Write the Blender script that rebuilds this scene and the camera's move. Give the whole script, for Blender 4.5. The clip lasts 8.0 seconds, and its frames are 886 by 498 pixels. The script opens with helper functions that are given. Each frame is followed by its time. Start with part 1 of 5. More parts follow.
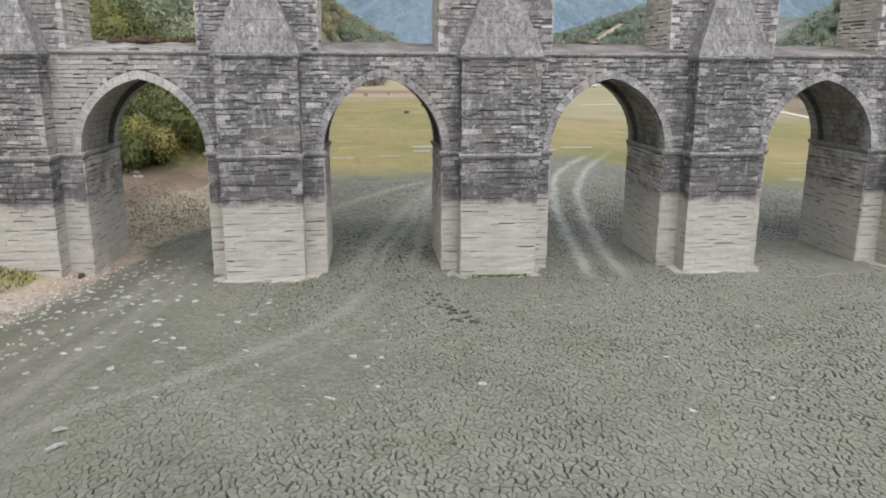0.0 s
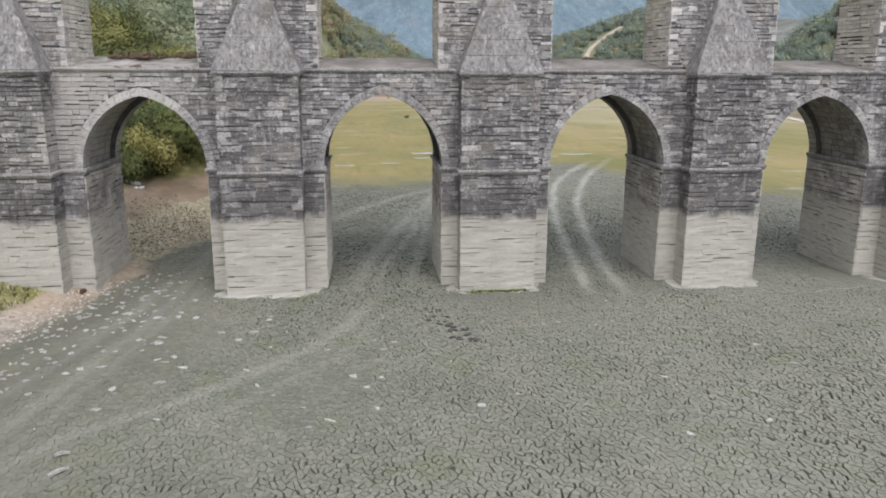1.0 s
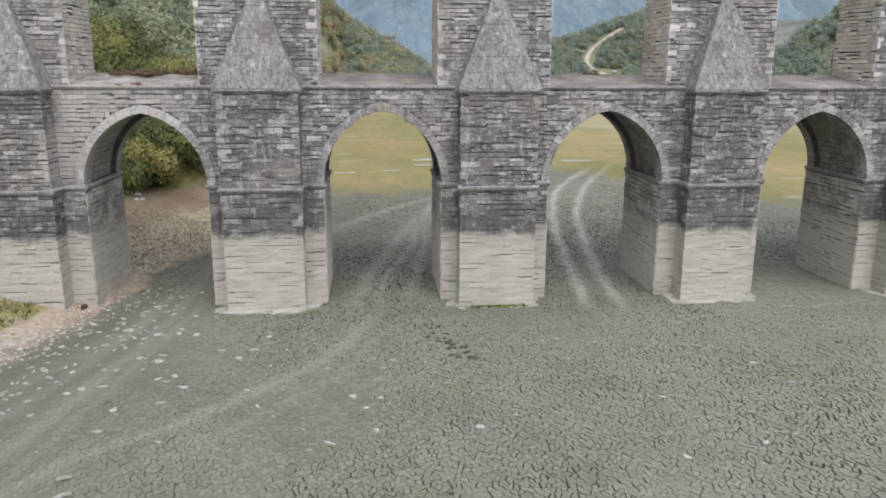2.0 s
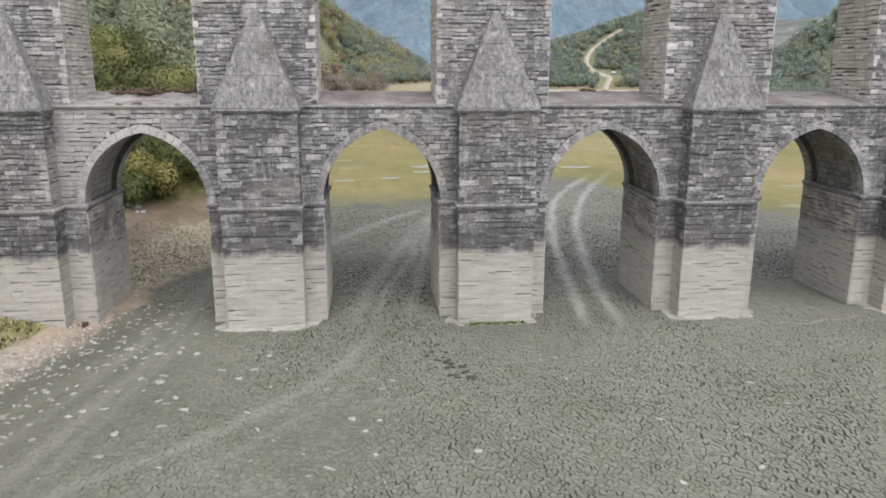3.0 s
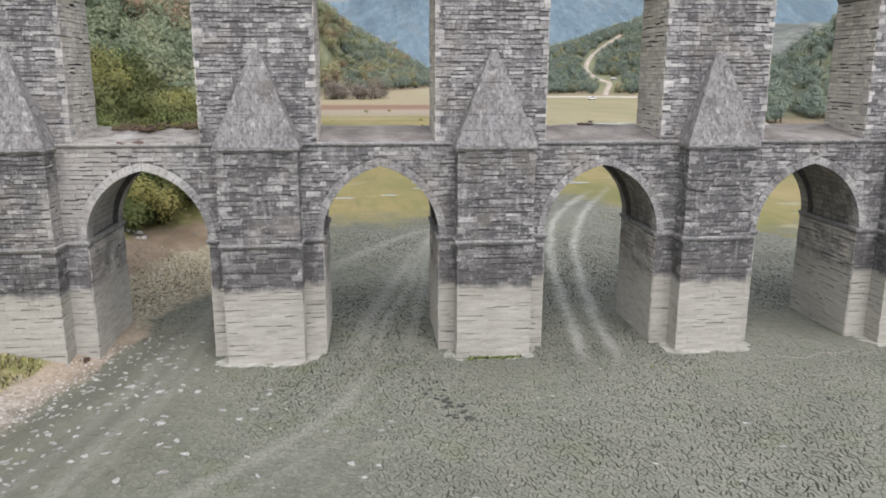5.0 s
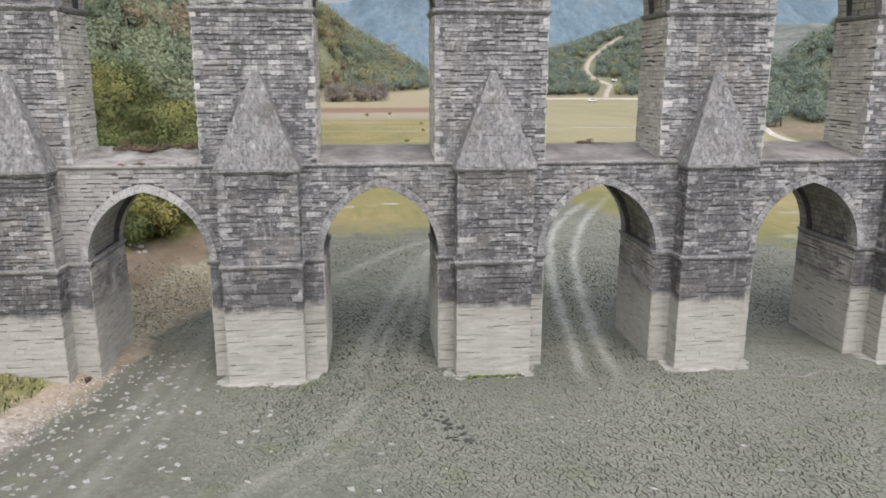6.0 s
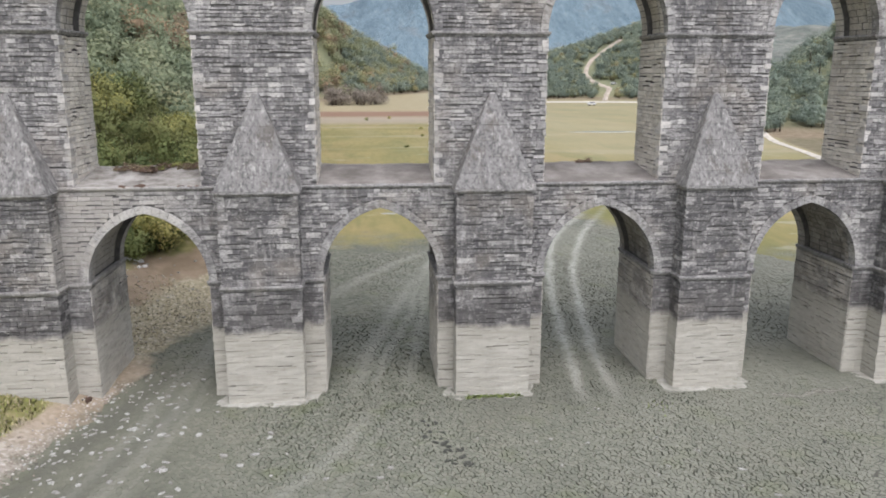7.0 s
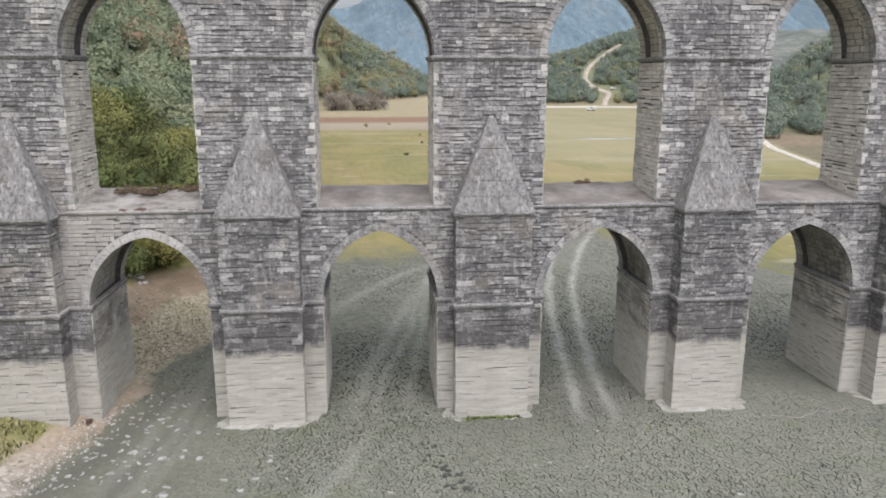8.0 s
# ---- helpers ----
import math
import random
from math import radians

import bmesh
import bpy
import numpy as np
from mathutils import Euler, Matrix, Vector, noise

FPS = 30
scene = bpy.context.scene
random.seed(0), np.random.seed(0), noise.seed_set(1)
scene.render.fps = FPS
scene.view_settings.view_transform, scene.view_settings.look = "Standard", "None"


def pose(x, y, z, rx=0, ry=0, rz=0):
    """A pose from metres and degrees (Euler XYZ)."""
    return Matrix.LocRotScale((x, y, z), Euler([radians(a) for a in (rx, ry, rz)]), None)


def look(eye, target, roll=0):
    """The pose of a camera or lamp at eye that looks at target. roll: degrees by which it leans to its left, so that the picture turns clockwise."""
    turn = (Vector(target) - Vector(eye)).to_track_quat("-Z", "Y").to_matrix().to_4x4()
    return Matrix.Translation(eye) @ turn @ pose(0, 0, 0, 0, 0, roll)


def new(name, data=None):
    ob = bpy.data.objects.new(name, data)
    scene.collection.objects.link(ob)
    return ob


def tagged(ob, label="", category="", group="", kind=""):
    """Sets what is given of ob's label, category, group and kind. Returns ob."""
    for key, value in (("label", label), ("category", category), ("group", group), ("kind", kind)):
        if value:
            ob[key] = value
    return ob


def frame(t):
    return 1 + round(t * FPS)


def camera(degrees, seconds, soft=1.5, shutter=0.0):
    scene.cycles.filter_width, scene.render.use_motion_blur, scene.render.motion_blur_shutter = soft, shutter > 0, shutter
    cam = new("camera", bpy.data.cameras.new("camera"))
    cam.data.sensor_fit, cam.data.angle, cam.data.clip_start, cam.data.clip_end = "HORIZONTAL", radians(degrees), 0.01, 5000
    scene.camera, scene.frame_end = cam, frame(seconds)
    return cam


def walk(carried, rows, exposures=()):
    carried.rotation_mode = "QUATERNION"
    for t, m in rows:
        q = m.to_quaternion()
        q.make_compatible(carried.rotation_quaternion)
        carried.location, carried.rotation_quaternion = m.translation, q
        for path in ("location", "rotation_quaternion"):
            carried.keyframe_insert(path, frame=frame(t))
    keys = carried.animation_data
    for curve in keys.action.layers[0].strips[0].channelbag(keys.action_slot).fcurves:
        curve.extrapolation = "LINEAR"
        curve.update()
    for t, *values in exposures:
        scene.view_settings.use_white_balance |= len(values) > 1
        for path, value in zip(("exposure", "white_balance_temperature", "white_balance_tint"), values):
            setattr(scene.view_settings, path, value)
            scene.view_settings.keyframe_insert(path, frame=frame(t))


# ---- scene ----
cam = camera(60.5, 8.0, soft=1.85)
PATH = [
    (0, (7.413, -38.865, 10.891), (7.604, -36.93, 10.423), 0.3),
    (0.5, (7.415, -38.865, 11.259), (7.606, -36.929, 10.793), 0.3),
    (1, (7.444, -38.882, 11.669), (7.634, -36.946, 11.204), 0.3),
    (1.5, (7.468, -38.885, 12.029), (7.657, -36.949, 11.566), 0.3),
    (3, (7.57, -38.89, 13.448), (7.758, -36.953, 12.984), 0.2),
    (3.5, (7.568, -38.886, 13.834), (7.757, -36.949, 13.373), 0.2),
    (4, (7.615, -38.882, 14.29), (7.802, -36.945, 13.83), 0.2),
    (4.5, (7.628, -38.859, 14.723), (7.816, -36.921, 14.266), 0.2),
    (6, (7.704, -38.75, 16.263), (7.89, -36.811, 15.808), 0.1),
    (6.5, (7.699, -38.715, 16.753), (7.887, -36.777, 16.3), 0.1),
    (7, (7.725, -38.672, 17.293), (7.912, -36.733, 16.842), 0.1),
    (7.5, (7.739, -38.661, 17.823), (7.926, -36.721, 17.375), 0.1),
    (8, (7.741, -38.619, 18.346), (7.929, -36.678, 17.903), 0.1),
]
walk(cam, [(t, look(eye, target, roll)) for t, eye, target, roll in PATH],
     [(0.0, 0.33, 6210, 14), (8.0, 0.40, 6210, 14)])


# ---------------------------------------------------------------- light
world = bpy.data.worlds.new("world")
scene.world = world
world.use_nodes = True
wn = world.node_tree
sky = wn.nodes.new("ShaderNodeTexSky")
sky.sky_type, sky.sun_disc = "NISHITA", False
SUN_HIGH, SUN_TURN = radians(62), radians(170)
sky.sun_elevation, sky.sun_rotation = SUN_HIGH, SUN_TURN
sky.air_density, sky.dust_density, sky.ozone_density = 1.0, 5.0, 1.0
grey = wn.nodes.new("ShaderNodeHueSaturation")  # a thin overcast takes most of the blue out
grey.inputs["Saturation"].default_value = 0.4
wn.links.new(sky.outputs[0], grey.inputs["Color"])
wn.links.new(grey.outputs[0], wn.nodes["Background"].inputs[0])
wn.nodes["Background"].inputs[1].default_value = 0.165

sun_data = bpy.data.lights.new("sun", "SUN")
sun_data.energy, sun_data.angle, sun_data.color = 0.85, radians(90), (1.0, 0.98, 0.95)
sun = new("sun", sun_data)
sun.matrix_world = look((0, 0, 0), (-math.sin(SUN_TURN) * math.cos(SUN_HIGH), -math.cos(SUN_TURN) * math.cos(SUN_HIGH), -math.sin(SUN_HIGH)))

rng = np.random.default_rng(7)
rnd = random.Random(11)


# ---------------------------------------------------------------- node helpers
class Mat:
    """A small builder of node materials."""

    def __init__(self, name, rough=0.9):
        self.m = bpy.data.materials.new(name)
        self.m.use_nodes = True
        self.t = self.m.node_tree
        self.b = self.t.nodes["Principled BSDF"]
        self.b.inputs["Roughness"].default_value = rough
        self.b.inputs["Specular IOR Level"].default_value = 0.25

    def node(self, kind, **props):
        n = self.t.nodes.new(kind)
        for k, v in props.items():
            setattr(n, k, v)
        return n

    def link(self, a, b):
        self.t.links.new(a, b)

    def coords(self, scale=(1, 1, 1)):
        g = self.node("ShaderNodeNewGeometry")
        mp = self.node("ShaderNodeMapping")
        mp.inputs["Scale"].default_value = scale
        self.link(g.outputs["Position"], mp.inputs["Vector"])
        return mp.outputs[0]

    def noise(self, scale, detail=4.0, stretch=(1, 1, 1), rough=0.55):
        n = self.node("ShaderNodeTexNoise")
        n.inputs["Scale"].default_value, n.inputs["Detail"].default_value, n.inputs["Roughness"].default_value = scale, detail, rough
        self.link(self.coords(stretch), n.inputs["Vector"])
        return n.outputs["Fac"]

    def ramp(self, fac, stops):
        r = self.node("ShaderNodeValToRGB")
        e = r.color_ramp.elements
        while len(e) < len(stops):
            e.new(0.5)
        for el, (p, c) in zip(e, stops):
            el.position = p
            el.color = (*c, 1) if len(c) == 3 else c
        self.link(fac, r.inputs[0])
        return r.outputs[0]

    def step(self, fac, lo, hi, a=0.0, b=1.0):
        r = self.node("ShaderNodeMapRange")
        r.interpolation_type = "SMOOTHSTEP"
        for i, v in enumerate((lo, hi, a, b)):
            r.inputs[i + 1].default_value = v
        self.link(fac, r.inputs[0])
        return r.outputs[0]

    def math(self, op, a, b=None):
        n = self.node("ShaderNodeMath", operation=op)
        for i, v in enumerate((a, b)):
            if v is None:
                continue
            if isinstance(v, (int, float)):
                n.inputs[i].default_value = v
            else:
                self.link(v, n.inputs[i])
        return n.outputs[0]

    def mix(self, fac, a, b, blend="MIX"):
        n = self.node("ShaderNodeMix", data_type="RGBA", blend_type=blend)
        for sock, v in ((n.inputs[0], fac), (n.inputs[6], a), (n.inputs[7], b)):
            if isinstance(v, (int, float)):
                sock.default_value = v
            elif isinstance(v, tuple):
                sock.default_value = (*v, 1)
            else:
                self.link(v, sock)
        return n.outputs[2]

    def axis(self, name):
        g = self.node("ShaderNodeNewGeometry")
        s = self.node("ShaderNodeSeparateXYZ")
        self.link(g.outputs["Position"], s.inputs[0])
        return s.outputs[name]

    def attr(self, name):
        return self.node("ShaderNodeAttribute", attribute_name=name).outputs["Fac"]

    def done(self, color, height=None, strength=0.5, distance=0.05):
        if isinstance(color, tuple):
            self.b.inputs["Base Color"].default_value = (*color, 1)
        else:
            self.link(color, self.b.inputs["Base Color"])
        if height is not None:
            bp = self.node("ShaderNodeBump")
            bp.inputs["Strength"].default_value, bp.inputs["Distance"].default_value = strength, distance
            self.link(height, bp.inputs["Height"])
            self.link(bp.outputs[0], self.b.inputs["Normal"])
        return self.m


def island_random(M):
    return M.node("ShaderNodeNewGeometry").outputs["Random Per Island"]


def object_random(M):
    return M.node("ShaderNodeObjectInfo").outputs["Random"]


def stone_material(name, pick, tones, exposed=1.0):
    """Weathered limestone; below the old water line it is coated with pale dried silt."""
    M = Mat(name, 0.92)
    base = M.ramp(pick(M), tones)
    grain = M.noise(7.0, 6.0, (1, 1, 1.4), 0.65)
    base = M.mix(M.math("MULTIPLY", M.step(grain, 0.52, 0.30), 0.75 if exposed > 0.5 else 0.35), base, (0.07, 0.068, 0.068))
    base = M.mix(M.math("MULTIPLY", M.step(grain, 0.52, 0.72), 0.5), base, (0.52, 0.505, 0.48))
    blotch = M.noise(0.5, 6.0, (1, 1, 0.7), 0.7)
    base = M.mix(M.math("MULTIPLY", M.step(blotch, 0.46, 0.62), 0.6 * exposed), base, (0.095, 0.093, 0.098))
    dash = M.noise(1.9, 6.0, (1.0, 1.0, 4.2), 0.7)
    base = M.mix(M.math("MULTIPLY", M.step(dash, 0.53, 0.62), 0.72 * exposed), base, (0.07, 0.068, 0.071))
    base = M.mix(M.math("MULTIPLY", M.step(dash, 0.44, 0.35), 0.3), base, (0.52, 0.505, 0.48))
    streak = M.noise(2.6, 5.0, (1, 1, 0.16), 0.65)
    base = M.mix(M.math("MULTIPLY", M.step(streak, 0.54, 0.68), 0.5), base, (0.47, 0.46, 0.44))
    runs = M.noise(1.5, 6.0, (1, 1, 0.13), 0.7)
    base = M.mix(M.math("MULTIPLY", M.step(runs, 0.52, 0.62), 0.45 * exposed), base, (0.10, 0.097, 0.098))
    lichen = M.noise(3.4, 5.0, (1, 1, 1.3), 0.7)
    base = M.mix(M.math("MULTIPLY", M.step(lichen, 0.56, 0.63), 0.55 if exposed > 0.9 else 0.35), base, (0.60, 0.585, 0.555))
    warm = M.noise(0.35, 4.0)
    base = M.mix(M.math("MULTIPLY", M.step(warm, 0.52, 0.7), 0.35), base, (0.36, 0.32, 0.265))
    height = grain
    z = M.axis("Z")
    # rain has leached the bay over the first arch pale
    patch = M.noise(0.45, 6.0, (1, 1, 0.8), 0.7)
    ax = M.math("ADD", M.axis("X"), M.math("MULTIPLY", M.math("SUBTRACT", patch, 0.5), 5.0))
    leached = M.math("MULTIPLY", M.math("MULTIPLY", M.step(M.math("SUBTRACT", ax, M.step(z, 10.5, 11.3, 0.0, 1.5)), -9.2, -7.6), M.step(ax, -1.6, -3.4)), M.step(z, 5.6, 7.4))
    leached = M.math("MULTIPLY", leached, M.step(z, 17.5, 15.0))
    base = M.mix(M.math("MULTIPLY", leached, M.step(patch, 0.36, 0.55, 0.15, 0.62)), base, (0.50, 0.475, 0.43))
    wob = M.math("ADD", z, M.math("MULTIPLY", M.math("SUBTRACT", M.noise(0.9, 6.0, (1, 1, 0.6), 0.65), 0.5), 1.1))
    high = M.math("ADD", z, M.math("MULTIPLY", M.math("SUBTRACT", M.noise(0.5, 5.0), 0.5), 3.0))
    # dark band up to the string course: damp stain, with contact shade painted in
    damp = M.math("MULTIPLY", M.step(wob, 3.7, 4.0), M.step(high, 5.3, 6.6, 1.0, 0.0))
    damp = M.math("MULTIPLY", damp, M.step(M.noise(0.8, 5.0, (1, 1, 1.5), 0.6), 0.38, 0.56, 0.2, 1.0))
    base = M.mix(M.math("MULTIPLY", damp, 0.7 if exposed > 0.9 else 0.5), base, (0.092, 0.087, 0.084))
    lay = M.noise(2.2, 5.0, (0.25, 0.25, 2.2), 0.6)
    coat = M.ramp(lay, [(0.3, (0.385, 0.367, 0.313)), (0.5, (0.48, 0.463, 0.403)), (0.7, (0.555, 0.54, 0.478))])
    coat = M.mix(M.math("MULTIPLY", M.step(dash, 0.55, 0.66), 0.45), coat, (0.27, 0.25, 0.215))
    coat = M.mix(0.12 if exposed == 1.0 else 0.2, coat, base)
    coat = M.mix(M.step(wob, 2.6, 4.0, 0.0, 0.3), coat, (0.36, 0.335, 0.285))
    base = M.mix(M.step(wob, 4.2, 3.75), base, coat)
    return M.done(base, height, 0.6, 0.04)


TONES = [(0.0, (0.18, 0.176, 0.175)), (0.45, (0.30, 0.293, 0.287)), (0.8, (0.39, 0.38, 0.368)), (1.0, (0.60, 0.585, 0.56))]
SHELTERED = [(0.0, (0.48, 0.445, 0.39)), (0.5, (0.61, 0.57, 0.505)), (1.0, (0.74, 0.70, 0.635))]
CAP_TONES = [(0.0, (0.275, 0.269, 0.261)), (1.0, (0.33, 0.323, 0.313))]
RING_TONES = [(0.0, (0.29, 0.284, 0.277)), (0.6, (0.36, 0.353, 0.342)), (1.0, (0.52, 0.51, 0.49))]
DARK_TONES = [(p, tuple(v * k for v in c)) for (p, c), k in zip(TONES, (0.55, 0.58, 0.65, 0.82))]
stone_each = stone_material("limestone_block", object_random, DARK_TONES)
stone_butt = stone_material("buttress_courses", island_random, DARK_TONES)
stone_many = stone_material("limestone_courses", island_random, TONES)
stone_dry = stone_material("sheltered_limestone", island_random, SHELTERED, 0.45)
stone_bleached = stone_material("bleached_limestone", island_random, [(0.0, (0.52, 0.485, 0.42)), (0.5, (0.66, 0.62, 0.545)), (1.0, (0.78, 0.74, 0.66))], 0.3)
# darker, browner tones than the jambs, for the linings of the lower vaults
vault_stone = stone_material("dark_vault_limestone", island_random, [(0.0, (0.26, 0.24, 0.215)), (0.6, (0.34, 0.315, 0.28)), (1.0, (0.42, 0.39, 0.35))], 0.5)
pale_ring = stone_material("pale_new_voussoir", object_random, [(0.0, (0.44, 0.43, 0.415)), (1.0, (0.62, 0.61, 0.585))], 0.6)
ring_stone = stone_material("limestone_voussoir", object_random, RING_TONES)
slab_stone = stone_material("limestone_slab", object_random, CAP_TONES, 0.7)


def cap_material():
    """Smooth rendered slabs, streaked by rain, with pale lichen specks and brown stains."""
    M = Mat("weathered_cap_slab", 0.94)
    c = M.ramp(object_random(M), [(0.0, (0.225, 0.22, 0.213)), (1.0, (0.26, 0.254, 0.246))])
    grain = M.noise(6.0, 6.0, (1, 1, 0.6), 0.7)
    c = M.mix(M.math("MULTIPLY", M.step(grain, 0.54, 0.4), 0.8), c, (0.105, 0.103, 0.102))
    c = M.mix(M.math("MULTIPLY", M.step(M.noise(3.2, 6.0, (1, 1, 0.3), 0.7), 0.55, 0.66), 0.6), c, (0.44, 0.43, 0.41))
    c = M.mix(M.math("MULTIPLY", M.step(M.noise(1.1, 6.0, (1, 1, 0.8), 0.7), 0.52, 0.64), 0.45), c, (0.36, 0.35, 0.335))
    c = M.mix(M.math("MULTIPLY", M.step(M.noise(0.75, 6.0, (1.3, 1, 0.8), 0.75), 0.53, 0.63), 0.65), c, (0.135, 0.12, 0.105))
    c = M.mix(M.math("MULTIPLY", M.step(M.noise(4.0, 5.0, (1, 1, 0.5), 0.7), 0.57, 0.65), 0.5), c, (0.56, 0.545, 0.515))
    return M.done(c, grain, 0.6, 0.04)


cap_slab_stone = cap_material()


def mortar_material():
    M = Mat("joint_shade_mortar", 0.95)
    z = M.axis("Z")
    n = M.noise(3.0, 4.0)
    # both ramps are darkened to imitate the shade inside open joints
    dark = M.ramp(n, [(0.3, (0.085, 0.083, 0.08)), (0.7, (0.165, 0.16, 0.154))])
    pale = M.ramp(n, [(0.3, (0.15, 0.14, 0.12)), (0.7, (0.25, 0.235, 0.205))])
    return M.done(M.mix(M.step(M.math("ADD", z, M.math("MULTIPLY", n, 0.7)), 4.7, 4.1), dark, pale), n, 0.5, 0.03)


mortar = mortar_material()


def ledge_material():
    M = Mat("earth_covered_ledge", 0.97)
    n, f = M.noise(0.8, 6.0), M.noise(7.0, 4.0)
    c = M.ramp(n, [(0.3, (0.15, 0.136, 0.122)), (0.5, (0.22, 0.203, 0.186)), (0.72, (0.31, 0.292, 0.27))])
    return M.done(M.mix(M.math("MULTIPLY", M.step(f, 0.55, 0.7), 0.4), c, (0.12, 0.11, 0.1)), f, 0.5, 0.04)


ledge_mat = ledge_material()


def mortar_ledge_material():
    M = Mat("pale_mortar_ledge", 0.95)
    n, f = M.noise(0.9, 6.0, (1, 1, 1), 0.7), M.noise(8.0, 4.0)
    c = M.ramp(n, [(0.36, (0.16, 0.145, 0.125)), (0.48, (0.285, 0.27, 0.247)), (0.62, (0.40, 0.386, 0.362))])
    return M.done(M.mix(M.math("MULTIPLY", M.step(f, 0.55, 0.7), 0.3), c, (0.17, 0.155, 0.14)), f, 0.5, 0.04)


ledge_pale = mortar_ledge_material()


def mud_colour(M, pick):
    big, mid, fine = M.noise(0.13, 6.0, (1, 1, 1), 0.65), M.noise(1.1, 6.0, (1, 1, 1), 0.7), M.noise(11.0, 4.0)
    c = M.ramp(big, [(0.38, (0.122, 0.129, 0.103)), (0.5, (0.163, 0.169, 0.136)), (0.62, (0.212, 0.216, 0.178))])
    warm = M.math("MULTIPLY", M.step(M.noise(0.21, 6.0, (1, 0.7, 1), 0.7), 0.49, 0.63), 0.55)
    c = M.mix(warm, c, (0.192, 0.187, 0.148))
    c = M.mix(M.math("MULTIPLY", M.step(mid, 0.45, 0.75), 0.5), c, (0.118, 0.122, 0.102))
    if pick is not None:
        c = M.mix(0.4, c, M.ramp(pick(M), [(0.0, (0.112, 0.117, 0.094)), (0.5, (0.165, 0.17, 0.138)), (1.0, (0.26, 0.26, 0.217))]))
    c = M.mix(M.math("MULTIPLY", M.step(fine, 0.5, 0.8), 0.3), c, (0.27, 0.27, 0.235))
    dust = M.noise(27.0, 3.0, (1, 1, 1), 0.7)
    c = M.mix(M.math("MULTIPLY", M.step(dust, 0.54, 0.68), 0.4), c, (0.33, 0.325, 0.285))
    c = M.mix(M.math("MULTIPLY", M.step(dust, 0.46, 0.34), 0.45), c, (0.085, 0.088, 0.07))
    moss = M.math("MULTIPLY", M.step(M.noise(0.35, 6.0), 0.54, 0.7), 0.4)
    c = M.mix(moss, c, (0.14, 0.16, 0.08))
    c = M.mix(M.step(M.axis("X"), 3.0, 26.0, 0.0, 0.32), c, (0.25, 0.248, 0.21))
    c = M.mix(M.step(M.axis("X"), 5.0, -8.0, 0.0, 0.34), c, (0.165, 0.152, 0.112))
    t = M.attr("track")
    c = M.mix(M.math("MULTIPLY", M.attr("damp"), 0.65), c, (0.108, 0.108, 0.09))
    c = M.mix(M.math("MULTIPLY", t, 0.85), c, (0.41, 0.41, 0.37))
    c = M.mix(1.0, c, (0.985, 1.0, 0.97), "MULTIPLY")
    return c, fine


def silt_material():
    M = Mat("pale_silt", 0.97)
    a, f = M.noise(1.2, 6.0, (1, 1, 1), 0.7), M.noise(9.0, 4.0)
    return M.done(M.ramp(a, [(0.3, (0.22, 0.22, 0.187)), (0.5, (0.34, 0.335, 0.295)), (0.7, (0.46, 0.45, 0.41))]), f, 0.5, 0.04)


silt_mat = silt_material()


def mud_material(name, pick):
    M = Mat(name, 0.95)
    c, fine = mud_colour(M, pick)
    return M.done(c, fine, 0.4, 0.03)


mud_many = mud_material("dry_mud_plates", island_random)
mud_each = mud_material("dry_mud_plate", object_random)


